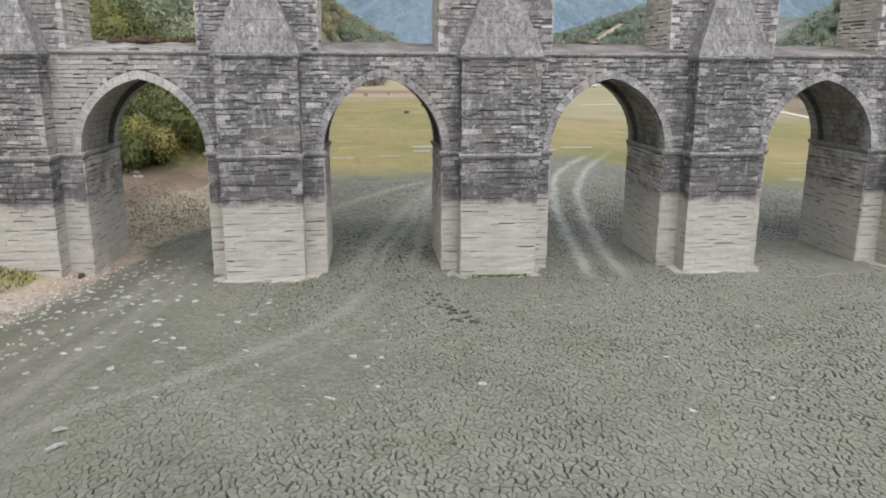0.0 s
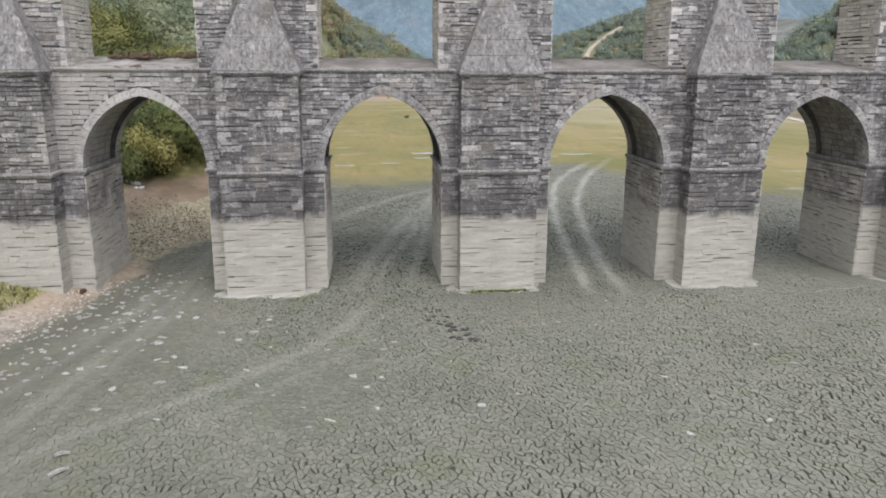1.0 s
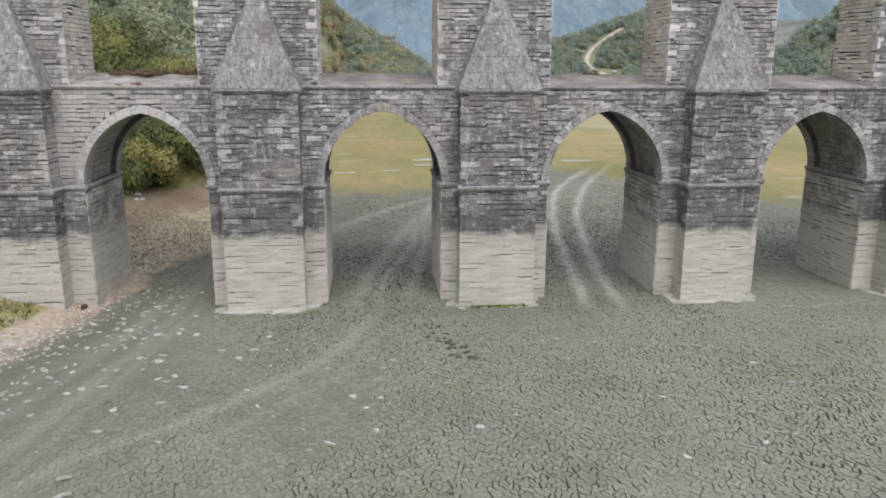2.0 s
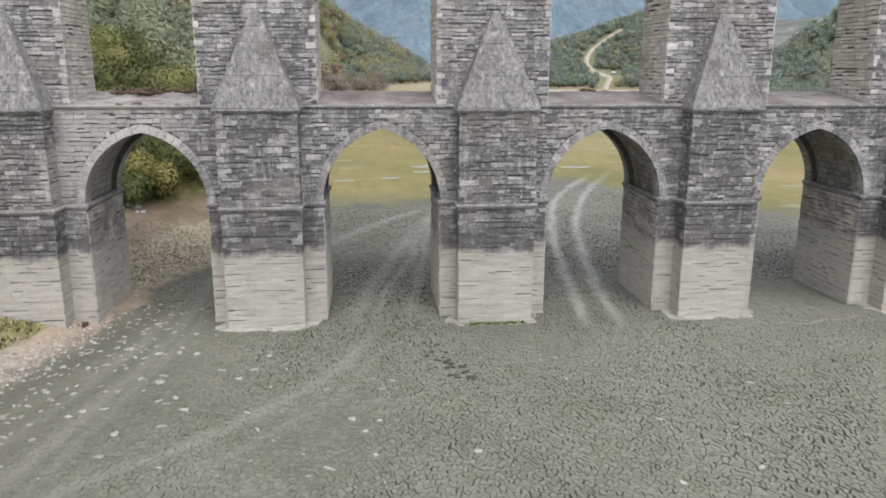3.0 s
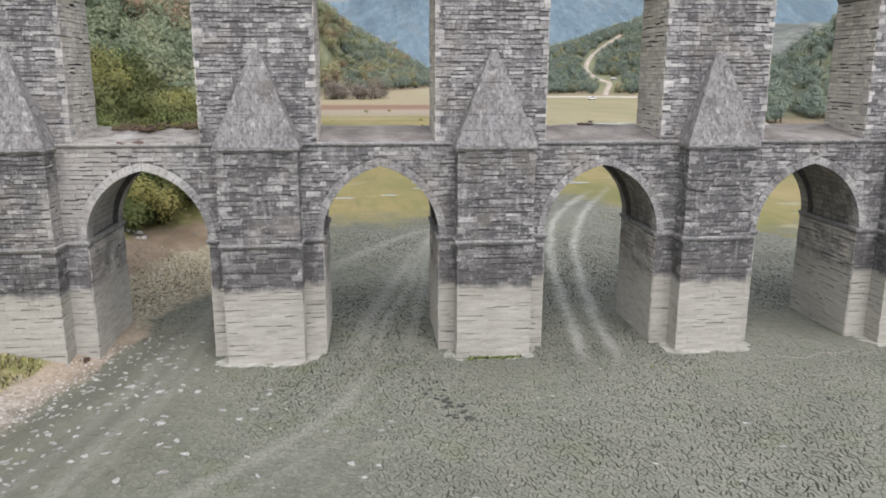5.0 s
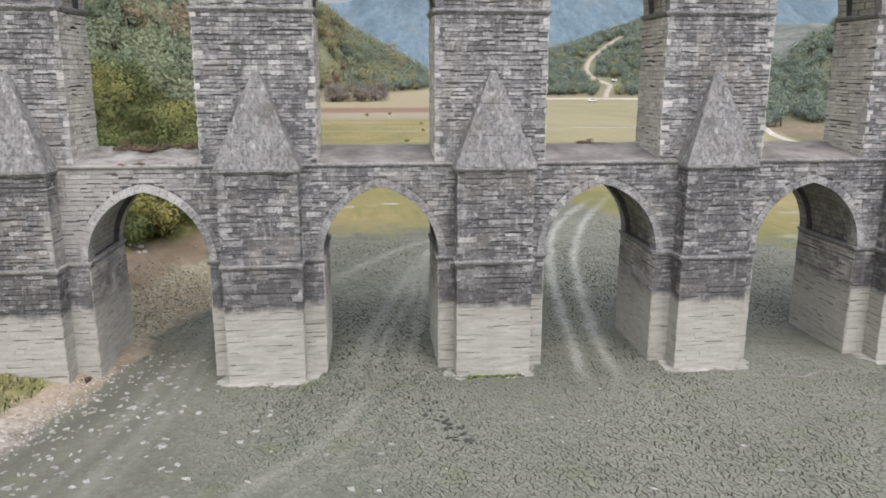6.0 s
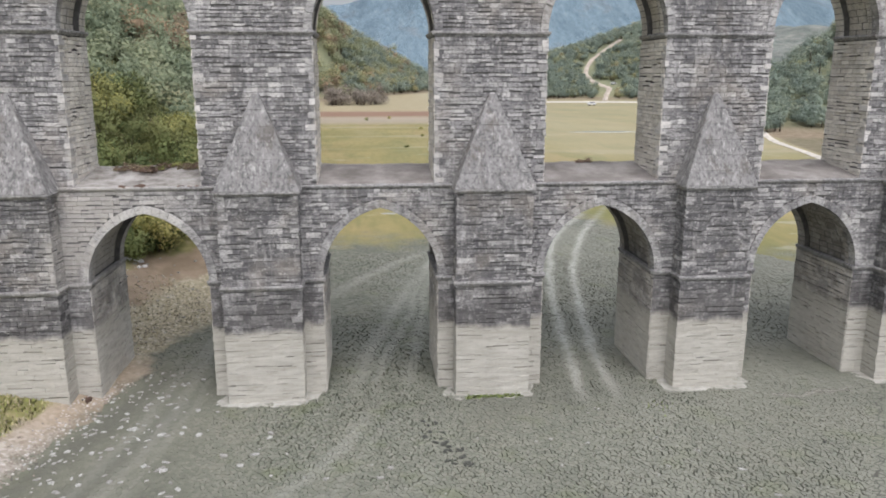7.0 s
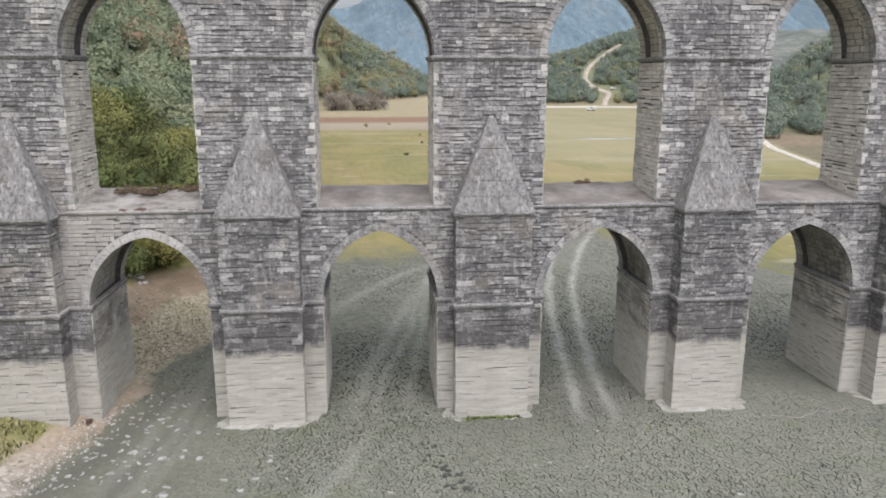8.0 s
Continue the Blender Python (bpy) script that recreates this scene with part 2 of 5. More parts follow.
def ground_material():
    """Mud in the lake bed, pebbles on the shore, wet meadow and dry reed fields further off, woods' floor on the slopes."""
    M = Mat("ground", 0.96)
    mud, fine = mud_colour(M, None)
    # shrinkage cracks where single plates are not built; their inner shade is drawn as dark lines
    v = M.node("ShaderNodeTexVoronoi", feature="DISTANCE_TO_EDGE")
    v.inputs["Scale"].default_value = 2.6
    M.link(M.coords(), v.inputs["Vector"])
    crack = M.step(v.outputs["Distance"], 0.02, 0.09, 1.0, 0.0)
    mud = M.mix(M.math("MULTIPLY", crack, 0.75), mud, (0.05, 0.05, 0.042))
    y, z = M.axis("Y"), M.axis("Z")
    big, mid = M.noise(0.03, 6.0, (1, 1, 1), 0.65), M.noise(0.22, 6.0, (1, 1, 1), 0.65)
    yy = M.math("ADD", y, M.math("MULTIPLY", M.math("SUBTRACT", mid, 0.5), 26.0))
    green = M.ramp(big, [(0.32, (0.165, 0.162, 0.062)), (0.5, (0.24, 0.21, 0.088)), (0.68, (0.315, 0.255, 0.12))])
    green = M.mix(M.math("MULTIPLY", M.step(M.noise(0.05, 6.0, (1, 0.25, 1), 0.7), 0.47, 0.65), 0.55), green, (0.27, 0.205, 0.10))
    green = M.mix(M.math("MULTIPLY", M.step(M.noise(0.9, 4.0, (1, 0.15, 1)), 0.45, 0.7), 0.3), green, (0.13, 0.145, 0.05))
    puddle = M.math("MULTIPLY", M.step(M.noise(0.16, 5.0, (0.7, 1.3, 1)), 0.6, 0.68), M.step(y, 180.0, 90.0))
    green = M.mix(M.math("MULTIPLY", M.step(M.noise(0.09, 6.0, (1, 0.25, 1), 0.7), 0.48, 0.66), 0.55), green, (0.125, 0.145, 0.052))
    green = M.mix(M.math("MULTIPLY", puddle, 0.4), green, (0.40, 0.41, 0.35))
    reed = M.ramp(mid, [(0.3, (0.27, 0.235, 0.14)), (0.7, (0.36, 0.315, 0.205))])
    red = M.math("MULTIPLY", M.step(yy, 264.0, 286.0), M.step(yy, 330.0, 306.0))
    red = M.math("MULTIPLY", red, M.step(M.axis("X"), 75.0, 50.0))
    field = M.mix(M.math("MULTIPLY", M.step(yy, 215.0, 290.0), M.step(M.axis("X"), 95.0, 60.0)), green, reed)
    field = M.mix(M.math("MULTIPLY", M.step(M.noise(0.025, 6.0, (1, 0.3, 1), 0.65), 0.48, 0.68), 0.5), field, (0.31, 0.27, 0.15))
    mauve = M.math("MULTIPLY", M.math("MULTIPLY", M.step(yy, 222.0, 240.0), M.step(yy, 276.0, 268.0)), M.step(M.axis("X"), 75.0, 50.0))
    # the distant meadow on the right is paled to paint in haze
    field = M.mix(M.math("MULTIPLY", M.math("MULTIPLY", M.step(M.axis("X"), 35.0, 60.0), M.step(y, 80.0, 150.0)), 0.4), field, (0.36, 0.335, 0.235))
    field = M.mix(M.math("MULTIPLY", mauve, 0.6), field, (0.33, 0.285, 0.24))
    field = M.mix(M.math("MULTIPLY", red, 0.75), field, (0.20, 0.10, 0.075))
    pans = M.step(M.noise(0.02, 5.0, (0.5, 2.2, 1), 0.6), 0.55, 0.64)
    field = M.mix(M.math("MULTIPLY", M.math("MULTIPLY", pans, M.step(y, 90.0, 125.0)), M.math("MULTIPLY", M.step(y, 240.0, 210.0), 0.3)), field, (0.37, 0.34, 0.26))
    verge = M.math("SUBTRACT", M.axis("X"), M.math("MULTIPLY", y, 0.29))
    verge = M.math("MULTIPLY", M.math("MULTIPLY", M.step(verge, 70.5, 73.0), M.step(y, 85.0, 100.0)), M.step(y, 300.0, 250.0))
    field = M.mix(M.math("MULTIPLY", verge, 0.9), field, M.ramp(M.noise(0.35, 6.0, (1, 1, 1), 0.7), [(0.35, (0.10, 0.097, 0.055)), (0.5, (0.155, 0.135, 0.085)), (0.68, (0.215, 0.18, 0.13))]))
    bulge = M.math("MULTIPLY", M.step(M.axis("X"), 12.0, 24.0), M.step(M.axis("X"), 44.0, 30.0))
    edge = M.math("SUBTRACT", yy, M.math("MULTIPLY", bulge, 16.0))
    edge = M.math("ADD", edge, M.step(M.axis("X"), 32.0, 44.0, 0.0, 10.0))
    c = M.mix(M.step(edge, 34.0, 46.0), mud, field)
    c = M.mix(M.math("MULTIPLY", M.attr("track"), 0.5), c, (0.38, 0.38, 0.34))
    # the shore and the slope behind it
    peb = M.node("ShaderNodeTexVoronoi", feature="F1")
    peb.inputs["Scale"].default_value = 5.0
    M.link(M.coords(), peb.inputs["Vector"])
    s = M.attr("shore")
    beach = M.ramp(peb.outputs["Color"], [(0.2, (0.25, 0.222, 0.145)), (0.6, (0.33, 0.295, 0.20)), (0.9, (0.43, 0.39, 0.305))])
    soil = M.ramp(M.noise(0.6, 5.0), [(0.35, (0.19, 0.145, 0.098)), (0.65, (0.28, 0.222, 0.16))])
    turf = M.ramp(M.noise(1.3, 5.0), [(0.3, (0.12, 0.125, 0.045)), (0.55, (0.20, 0.19, 0.075)), (0.75, (0.30, 0.255, 0.15))])
    wob = M.math("ADD", s, M.math("MULTIPLY", M.math("SUBTRACT", M.noise(0.7, 5.0), 0.5), 3.2))
    pink = M.ramp(M.noise(1.5, 5.0), [(0.35, (0.27, 0.205, 0.155)), (0.65, (0.39, 0.31, 0.25))])
    pink = M.mix(0.4, pink, beach)
    pink = M.mix(M.step(y, -1.0, -6.0, 0.0, 0.7), pink, M.ramp(peb.outputs["Color"], [(0.2, (0.22, 0.20, 0.165)), (0.8, (0.46, 0.44, 0.40))]))
    front = M.mix(M.step(wob, 1.8, 2.6), pink, turf)
    behind = M.mix(M.step(wob, 4.0, 5.2), beach, soil)
    behind = M.mix(M.step(wob, 7.5, 9.0), behind, turf)
    bank = M.mix(M.step(y, 5.5, 8.5), front, behind)
    c = M.mix(M.step(wob, -0.7, 0.8), c, bank)
    toe = M.math("MULTIPLY", M.step(z, 0.2, 0.7), M.step(z, 3.2, 1.6))
    c = M.mix(M.math("MULTIPLY", M.math("MULTIPLY", toe, M.step(y, 120.0, 150.0)), 0.75), c, soil)
    wood = M.ramp(M.noise(0.12, 5.0), [(0.3, (0.14, 0.16, 0.095)), (0.7, (0.21, 0.215, 0.13))])
    c = M.mix(M.attr("wood"), c, wood)
    return M.done(c, fine, 0.4, 0.04)


ground_mat = ground_material()


def leaf_material(name, tones, rough=0.75, thin_share=0.15):
    M = Mat(name, rough)
    c = M.mix(0.09, M.ramp(M.attr("tone"), tones), M.ramp(island_random(M), tones))
    thin = M.node("ShaderNodeBsdfTranslucent")
    M.link(c, thin.inputs["Color"])
    both = M.node("ShaderNodeMixShader")
    both.inputs["Fac"].default_value = thin_share
    M.link(M.b.outputs[0], both.inputs[1])
    M.link(thin.outputs[0], both.inputs[2])
    M.link(both.outputs[0], M.m.node_tree.nodes["Material Output"].inputs["Surface"])
    return M.done(c)


leaf_shrub = leaf_material("shrub_leaves", [(0.0, (0.13, 0.155, 0.06)), (0.4, (0.225, 0.235, 0.09)), (0.7, (0.36, 0.345, 0.115)), (1.0, (0.45, 0.40, 0.15))], 0.75, 0.25)
# tones of the far wood and slope leaves are lifted to carry distance haze
leaf_wood = leaf_material("hazed_wood_leaves", [(0.0, (0.24, 0.27, 0.165)), (0.45, (0.32, 0.335, 0.19)), (0.75, (0.41, 0.385, 0.21)), (1.0, (0.45, 0.375, 0.22))], 0.8, 0.4)
leaf_slope = leaf_material("hazed_slope_leaves", [(0.0, (0.20, 0.25, 0.165)), (0.5, (0.30, 0.345, 0.225)), (1.0, (0.43, 0.43, 0.27))], 0.8, 0.45)
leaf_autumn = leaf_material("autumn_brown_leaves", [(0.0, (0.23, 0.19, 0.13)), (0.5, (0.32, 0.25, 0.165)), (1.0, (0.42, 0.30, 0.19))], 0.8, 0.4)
leaf_bush = leaf_material("green_bush_leaves", [(0.0, (0.09, 0.12, 0.045)), (0.6, (0.165, 0.20, 0.07)), (1.0, (0.25, 0.265, 0.10))])
# evergreen tones paled towards blue-grey, with the far haze in the colour
leaf_pine = leaf_material("hazed_evergreen_leaves", [(0.0, (0.21, 0.26, 0.22)), (0.6, (0.28, 0.33, 0.26)), (1.0, (0.36, 0.39, 0.275))], 0.8, 0.4)
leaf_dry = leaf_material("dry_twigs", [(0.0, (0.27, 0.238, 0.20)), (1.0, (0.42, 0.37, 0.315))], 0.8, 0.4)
leaf_rust = leaf_material("rust_brown_weeds", [(0.0, (0.14, 0.095, 0.075)), (0.6, (0.23, 0.155, 0.12)), (1.0, (0.22, 0.20, 0.11))])
leaf_green = leaf_material("fresh_green_weeds", [(0.0, (0.13, 0.19, 0.045)), (1.0, (0.25, 0.31, 0.085))])
leaf_straw = leaf_material("straw_blades", [(0.0, (0.20, 0.18, 0.09)), (0.6, (0.33, 0.285, 0.17)), (1.0, (0.46, 0.41, 0.29))])
leaf_grass = leaf_material("grass_blades", [(0.0, (0.15, 0.19, 0.05)), (0.5, (0.27, 0.28, 0.085)), (1.0, (0.46, 0.41, 0.23))])


def plain(name, colour, rough=0.7, vary=0.25, scale=6.0):
    M = Mat(name, rough)
    dark = tuple(c * (1 - vary) for c in colour)
    n = M.noise(scale, 4.0)
    return M.done(M.mix(M.step(n, 0.35, 0.7), dark, colour), n, 0.3, 0.02)


def water_material():
    M = Mat("sky_pale_water", 0.22)
    M.b.inputs["Specular IOR Level"].default_value = 0.5
    n = M.noise(0.8, 3.0)
    # the pale base colour stands in for the white sky reflected in the pools
    return M.done(M.ramp(n, [(0.3, (0.34, 0.34, 0.30)), (0.7, (0.44, 0.44, 0.39))]), n, 0.05, 0.01)


water_mat = water_material()
bark = plain("bark", (0.12, 0.095, 0.07), 0.95, 0.5, 4.0)
white_scrap = plain("bleached_plastic", (0.47, 0.47, 0.435), 0.7, 0.35)
litter_white = plain("white_plastic_litter", (0.76, 0.76, 0.74), 0.5, 0.12)
brown_clod = plain("reddish_brown_earth", (0.13, 0.085, 0.065), 0.95, 0.4)


def pebble_material(name, tones):
    M = Mat(name, 0.9)
    n = M.noise(14.0, 4.0)
    return M.done(M.mix(M.math("MULTIPLY", M.step(n, 0.45, 0.7), 0.3), M.ramp(island_random(M), tones), (0.2, 0.18, 0.155)), n, 0.4, 0.01)


shore_pebble = pebble_material("shore_pebble", [(0.0, (0.24, 0.20, 0.165)), (0.5, (0.38, 0.345, 0.30)), (1.0, (0.58, 0.55, 0.51))])
beach_pebble = pebble_material("beach_pebble", [(0.0, (0.18, 0.16, 0.11)), (0.6, (0.33, 0.30, 0.22)), (1.0, (0.48, 0.45, 0.38))])
drift_wood = plain("bleached_driftwood", (0.40, 0.38, 0.335), 0.9, 0.3)
pale_scrap = plain("pale_stone_scrap", (0.37, 0.365, 0.335), 0.9, 0.35)
dark_clod = plain("dark_wet_clod", (0.085, 0.088, 0.075), 0.9, 0.4)
dirt_road = plain("pale_dirt_road", (0.46, 0.40, 0.33), 0.97, 0.25, 0.3)
gravel_road = plain("pale_gravel_road", (0.60, 0.56, 0.48), 0.97, 0.2, 0.3)
car_paint = plain("white_car_paint", (0.8, 0.8, 0.8), 0.3, 0.05)
rubber = plain("tyre_rubber", (0.02, 0.02, 0.02), 0.8, 0.2)
car_glass = plain("tinted_car_glass", (0.03, 0.035, 0.04), 0.1, 0.1)


# ---------------------------------------------------------------- mesh helpers
def mesh_of(name, verts, faces, material):
    me = bpy.data.meshes.new(name)
    me.from_pydata([tuple(v) for v in verts], [], faces)
    me.materials.append(material)
    me.update()
    return me


def piece(name, verts, faces, material, parent=None, label=""):
    ob = new(name, mesh_of(name, verts, faces, material))
    ob.parent = parent
    if label:
        ob["label"] = label
    return ob


def part(name, bm, material, parent=None, label=""):
    me = bpy.data.meshes.new(name)
    bm.to_mesh(me)
    bm.free()
    me.materials.append(material)
    ob = new(name, me)
    ob.parent = parent
    if label:
        ob["label"] = label
    return ob


def empty(name, label, category, group="", kind=""):
    return tagged(new(name), label, category, group, kind)


class Soup:
    """Vertices and faces gathered for one joined mesh."""

    def __init__(self):
        self.v, self.f = [], []

    def add(self, verts, faces):
        n = len(self.v)
        self.v.extend(verts)
        self.f.extend([tuple(n + i for i in f) for f in faces])

    def box(self, x0, x1, y0, y1, z0, z1):
        self.add([(x0, y0, z0), (x1, y0, z0), (x1, y1, z0), (x0, y1, z0), (x0, y0, z1), (x1, y0, z1), (x1, y1, z1), (x0, y1, z1)],
                 [(0, 3, 2, 1), (4, 5, 6, 7), (0, 1, 5, 4), (1, 2, 6, 5), (2, 3, 7, 6), (3, 0, 4, 7)])

    def make(self, name, material, parent=None, label="", kind=""):
        ob = piece(name, self.v, self.f, material, parent, label)
        return tagged(ob, kind=kind)


STONE_FACES = [(4, 5, 6, 7), (0, 1, 5, 4), (1, 2, 6, 5), (2, 3, 7, 6), (3, 0, 4, 7)]


def stone_corners(w, h, proud, r):
    """A hewn block: 4 corners at the joint's bottom, 4 uneven corners of its face; u along, v up, n out."""
    out = [(-w / 2, -h / 2, -0.03), (w / 2, -h / 2, -0.03), (w / 2, h / 2, -0.03), (-w / 2, h / 2, -0.03)]
    for sx, sy in ((-1, -1), (1, -1), (1, 1), (-1, 1)):
        out.append((sx * (w / 2 - r.uniform(0.0, 0.01)), sy * (h / 2 - r.uniform(0.0, 0.02)), proud + r.uniform(-0.018, 0.018)))
    return out


# the courses run level through the whole work
COURSES = []
_z = -0.35
while _z < 25.4:
    _h = rnd.choice((0.19, 0.21, 0.23, 0.26, 0.3))
    COURSES.append((_z, _z + _h))
    _z += _h


def lay(sink, origin, u, n, spans, z_lo, z_hi, r, gap=0.013, short=0.26, long=0.85, wear=0.27):
    """Lays courses of blocks on an upright face. spans(z) gives the solid stretches along u at a height. sink(corners in the world)."""
    o, u, n = Vector(origin), Vector(u), Vector(n)
    for a, b in COURSES:
        a, b = max(a, z_lo), min(b, z_hi)
        if b - a < 0.1:
            continue
        for s0, s1 in spans(a, b):
            s, run, slot, deep = s0, 0, 0.0, 0.0
            while s1 - s > 0.06:
                w = r.uniform(short, long)
                if s1 - s - w < 0.22:
                    w = s1 - s
                silted = (a + b) / 2 < 4.1
                if run <= 0:
                    run = r.choice((1, 1, 1, 2))
                    at_ = o + u * s
                    often = 0.40 + 0.5 * noise.noise((at_.x * 0.3, at_.y * 0.3, (a + b) * 0.35))
                    slot = r.uniform(0.038, 0.06) if r.random() < often else 0.0
                run -= 1
                # washed-out beds run along several stones below the old water line
                if not silted and run == 0:
                    often = wear + 0.45 * noise.noise((at_.x * 0.45, at_.y * 0.45, (a + b) * 0.4))
                    deep = r.uniform(0.035, 0.075) if r.random() < often else 0.0
                worn = slot if silted else deep
                bed = worn - 0.018 if silted else gap * r.uniform(0.1, 1.1) + worn
                proud = r.uniform(0.045, 0.062) if silted else r.uniform(0.03, 0.07)
                sink(o + u * (s + w / 2) + Vector((0, 0, (a + b + worn * r.choice((1, 1, -1))) / 2)), u, n, w + 0.006 if silted else w - r.uniform(0.002, 0.008), b - a - bed, proud)
                s += w


def soup_sink(soup, r):
    def sink(c, u, n, w, h, proud):
        soup.add([c + u * x + Vector((0, 0, y)) + n * d for x, y, d in stone_corners(w, h, proud, r)], STONE_FACES)
    return sink


# ---------------------------------------------------------------- the plan of the aqueduct
BAY, PIER0 = 12.19, 2.0
FRONT, BACK = 1.3, 7.2            # faces of the lower tier
UFRONT, UBACK = 1.6, 5.45         # faces of the upper tier
SPRING, USPRING = 6.5, 19.35
LEDGE, TOP = 11.55, 25.4
PIERS = [PIER0 + BAY * k for k in range(-2, 5)]
# the openings of both tiers, uneven as they were built: centre, half width, rise
LOWER = [(-16.28, 3.0, 3.83), (-3.95, 3.1, 3.72), (8.2, 3.13, 3.86), (20.29, 3.19, 3.83), (32.29, 3.08, 3.8), (44.66, 3.0, 3.83)]
UPPER = [(-16.28, 3.1, 4.1), (-4.22, 3.2, 4.1), (8.04, 3.13, 4.1), (20.27, 3.22, 4.1), (32.27, 2.98, 4.1), (44.66, 3.06, 4.1)]


def arch_half(z, spring, rise, half, grow=0.0):
    """Half the opening's width at height z of a pointed arch; grow moves the line outwards."""
    e = (rise * rise - half * half) / (2 * half)
    rad = half + e + grow
    if z <= spring:
        return half + grow
    d = rad * rad - (z - spring) ** 2
    return max(0.0, math.sqrt(d) - e) if d > 0 else 0.0


def arch_points(spring, rise, half, grow=0.0, steps=14):
    """Points (x, z) from the left springing over the crown to the right one."""
    e = (rise * rise - half * half) / (2 * half)
    rad = half + e + grow
    top = math.acos(e / rad)
    left = [(e - rad * math.cos(top * i / steps), spring + rad * math.sin(top * i / steps)) for i in range(steps + 1)]
    return left + [(-x, z) for x, z in reversed(left[:-1])]


def quad_stone(soup, corners, proud, gap, r, sink_in=0.03):
    """A slab on a patch of four corners (counter-clockwise seen from outside), with a joint round it."""
    p = [Vector(c) for c in corners]
    n = (p[2] - p[0]).cross(p[3] - p[1])
    if n.length < 1e-6:
        return
    n.normalize()
    mid = sum(p, Vector()) / 4
    size = min((p[1] - p[0]).length + (p[2] - p[3]).length, (p[2] - p[1]).length + (p[3] - p[0]).length) / 2
    k = 1 - min(0.5, gap / max(size, 0.05))
    low = [mid + (q - mid) * k - n * sink_in for q in p]
    high = [mid + (q - mid) * (k - r.uniform(0.01, 0.05)) + n * (proud + r.uniform(-0.008, 0.008)) for q in p]
    soup.add(low + high, STONE_FACES)


aqueduct = empty("aqueduct", "two-tiered weathered grey limestone aqueduct with pointed arches standing in dry mud", "aqueduct")
R = random.Random(5)
X0, X1 = PIERS[0], PIERS[-1]


def wall_core(name, y0, y1, z0, z1, spring, arches, inset):
    """The rubble core of one tier, with the arched openings going through it."""
    s = Soup()
    for (c, half, rise), p0, p1 in zip(arches, PIERS, PIERS[1:]):
        prof = arch_points(spring, rise, half)
        line = [(c - half, z0)] + [(c + x, z) for x, z in prof] + [(c + half, z0)]
        for y, flip in ((y0, 0), (y1, 1)):
            for (xa, za), (xb, zb) in zip(line[1:-1], line[2:-1]):
                q = [(xa, y, za), (xb, y, zb), (xb, y, z1), (xa, y, z1)]
                s.add(q[::-1] if flip else q, [(0, 1, 2, 3)])
            for xa, xb in ((p0, c - half), (c + half, p1)):
                q = [(xa, y, z0), (xb, y, z0), (xb, y, z1), (xa, y, z1)]
                s.add(q[::-1] if flip else q, [(0, 1, 2, 3)])
        ys = [y0, y0 + 0.85, y0 + 0.85, y1 - 0.85, y1 - 0.85, y1]
        deep = [0, 0, inset, inset, 0, 0]
        for i in range(5):
            for (xa, za), (xb, zb) in zip(line, line[1:]):
                def push(x, z, d):
                    k = 1 + d / half if z > spring - 0.01 else 1
                    return (c + (x - c) * k, spring + (z - spring) * k if z > spring else z)
                a0, a1 = push(xa, za, deep[i]), push(xa, za, deep[i + 1])
                b0, b1 = push(xb, zb, deep[i]), push(xb, zb, deep[i + 1])
                s.add([(a0[0], ys[i], a0[1]), (b0[0], ys[i], b0[1]), (b1[0], ys[i + 1], b1[1]), (a1[0], ys[i + 1], a1[1])], [(0, 3, 2, 1)])
    for x, f in ((X0, (0, 3, 2, 1)), (X1, (0, 1, 2, 3))):
        s.add([(x, y0, z0), (x, y1, z0), (x, y1, z1), (x, y0, z1)], [f])
    s.add([(X0, y0, z1), (X1, y0, z1), (X1, y1, z1), (X0, y1, z1)], [(0, 1, 2, 3)])
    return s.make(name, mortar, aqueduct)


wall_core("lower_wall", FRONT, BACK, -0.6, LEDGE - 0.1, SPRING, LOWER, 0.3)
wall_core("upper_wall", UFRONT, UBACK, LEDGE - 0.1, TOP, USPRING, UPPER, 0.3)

RING = 0.41


def wide(p):
    """Half the width of the buttress at a pier; one is a little narrower than the rest."""
    return 1.87 if abs(p - PIERS[4]) < 0.1 else 2.0


def wall_spans(spring, arches, butt, reverse=False):
    def spans(a, b):
        cuts = []
        for c, half, rise in arches:
            h = half if b <= spring + 0.05 else arch_half(max(a, spring), spring, rise, half, RING - 0.06)
            if h > 0.02:
                cuts.append((c - h, c + h))
        if butt:
            cuts += [(p - wide(p) + 0.02, p + wide(p) - 0.02) for p in PIERS]
        cuts.sort()
        out, x = [], X0
        for c0, c1 in cuts:
            if c0 > x:
                out.append((x, c0))
            x = max(x, c1)
        if x < X1:
            out.append((x, X1))
        return [(-b1, -a1) for a1, b1 in out] if reverse else out
    return spans


def courses(name, origin, u, n, spans, z_lo, z_hi):
    s = Soup()
    lay(soup_sink(s, R), origin, u, n, spans, z_lo, z_hi, R)
    return s.make(name, stone_many, aqueduct, kind="stuff")


courses("stone_facing", (0, FRONT, 0), (1, 0, 0), (0, -1, 0), wall_spans(SPRING, LOWER, True), -0.35, LEDGE - 0.2)
courses("stone_facing", (0, BACK, 0), (-1, 0, 0), (0, 1, 0), wall_spans(SPRING, LOWER, False, True), -0.35, LEDGE - 0.2)
courses("stone_facing", (0, UFRONT, 0), (1, 0, 0), (0, -1, 0), wall_spans(USPRING, UPPER, False), LEDGE, TOP)
courses("stone_facing", (0, UBACK, 0), (-1, 0, 0), (0, 1, 0), wall_spans(USPRING, UPPER, False, True), LEDGE + 0.5, TOP)

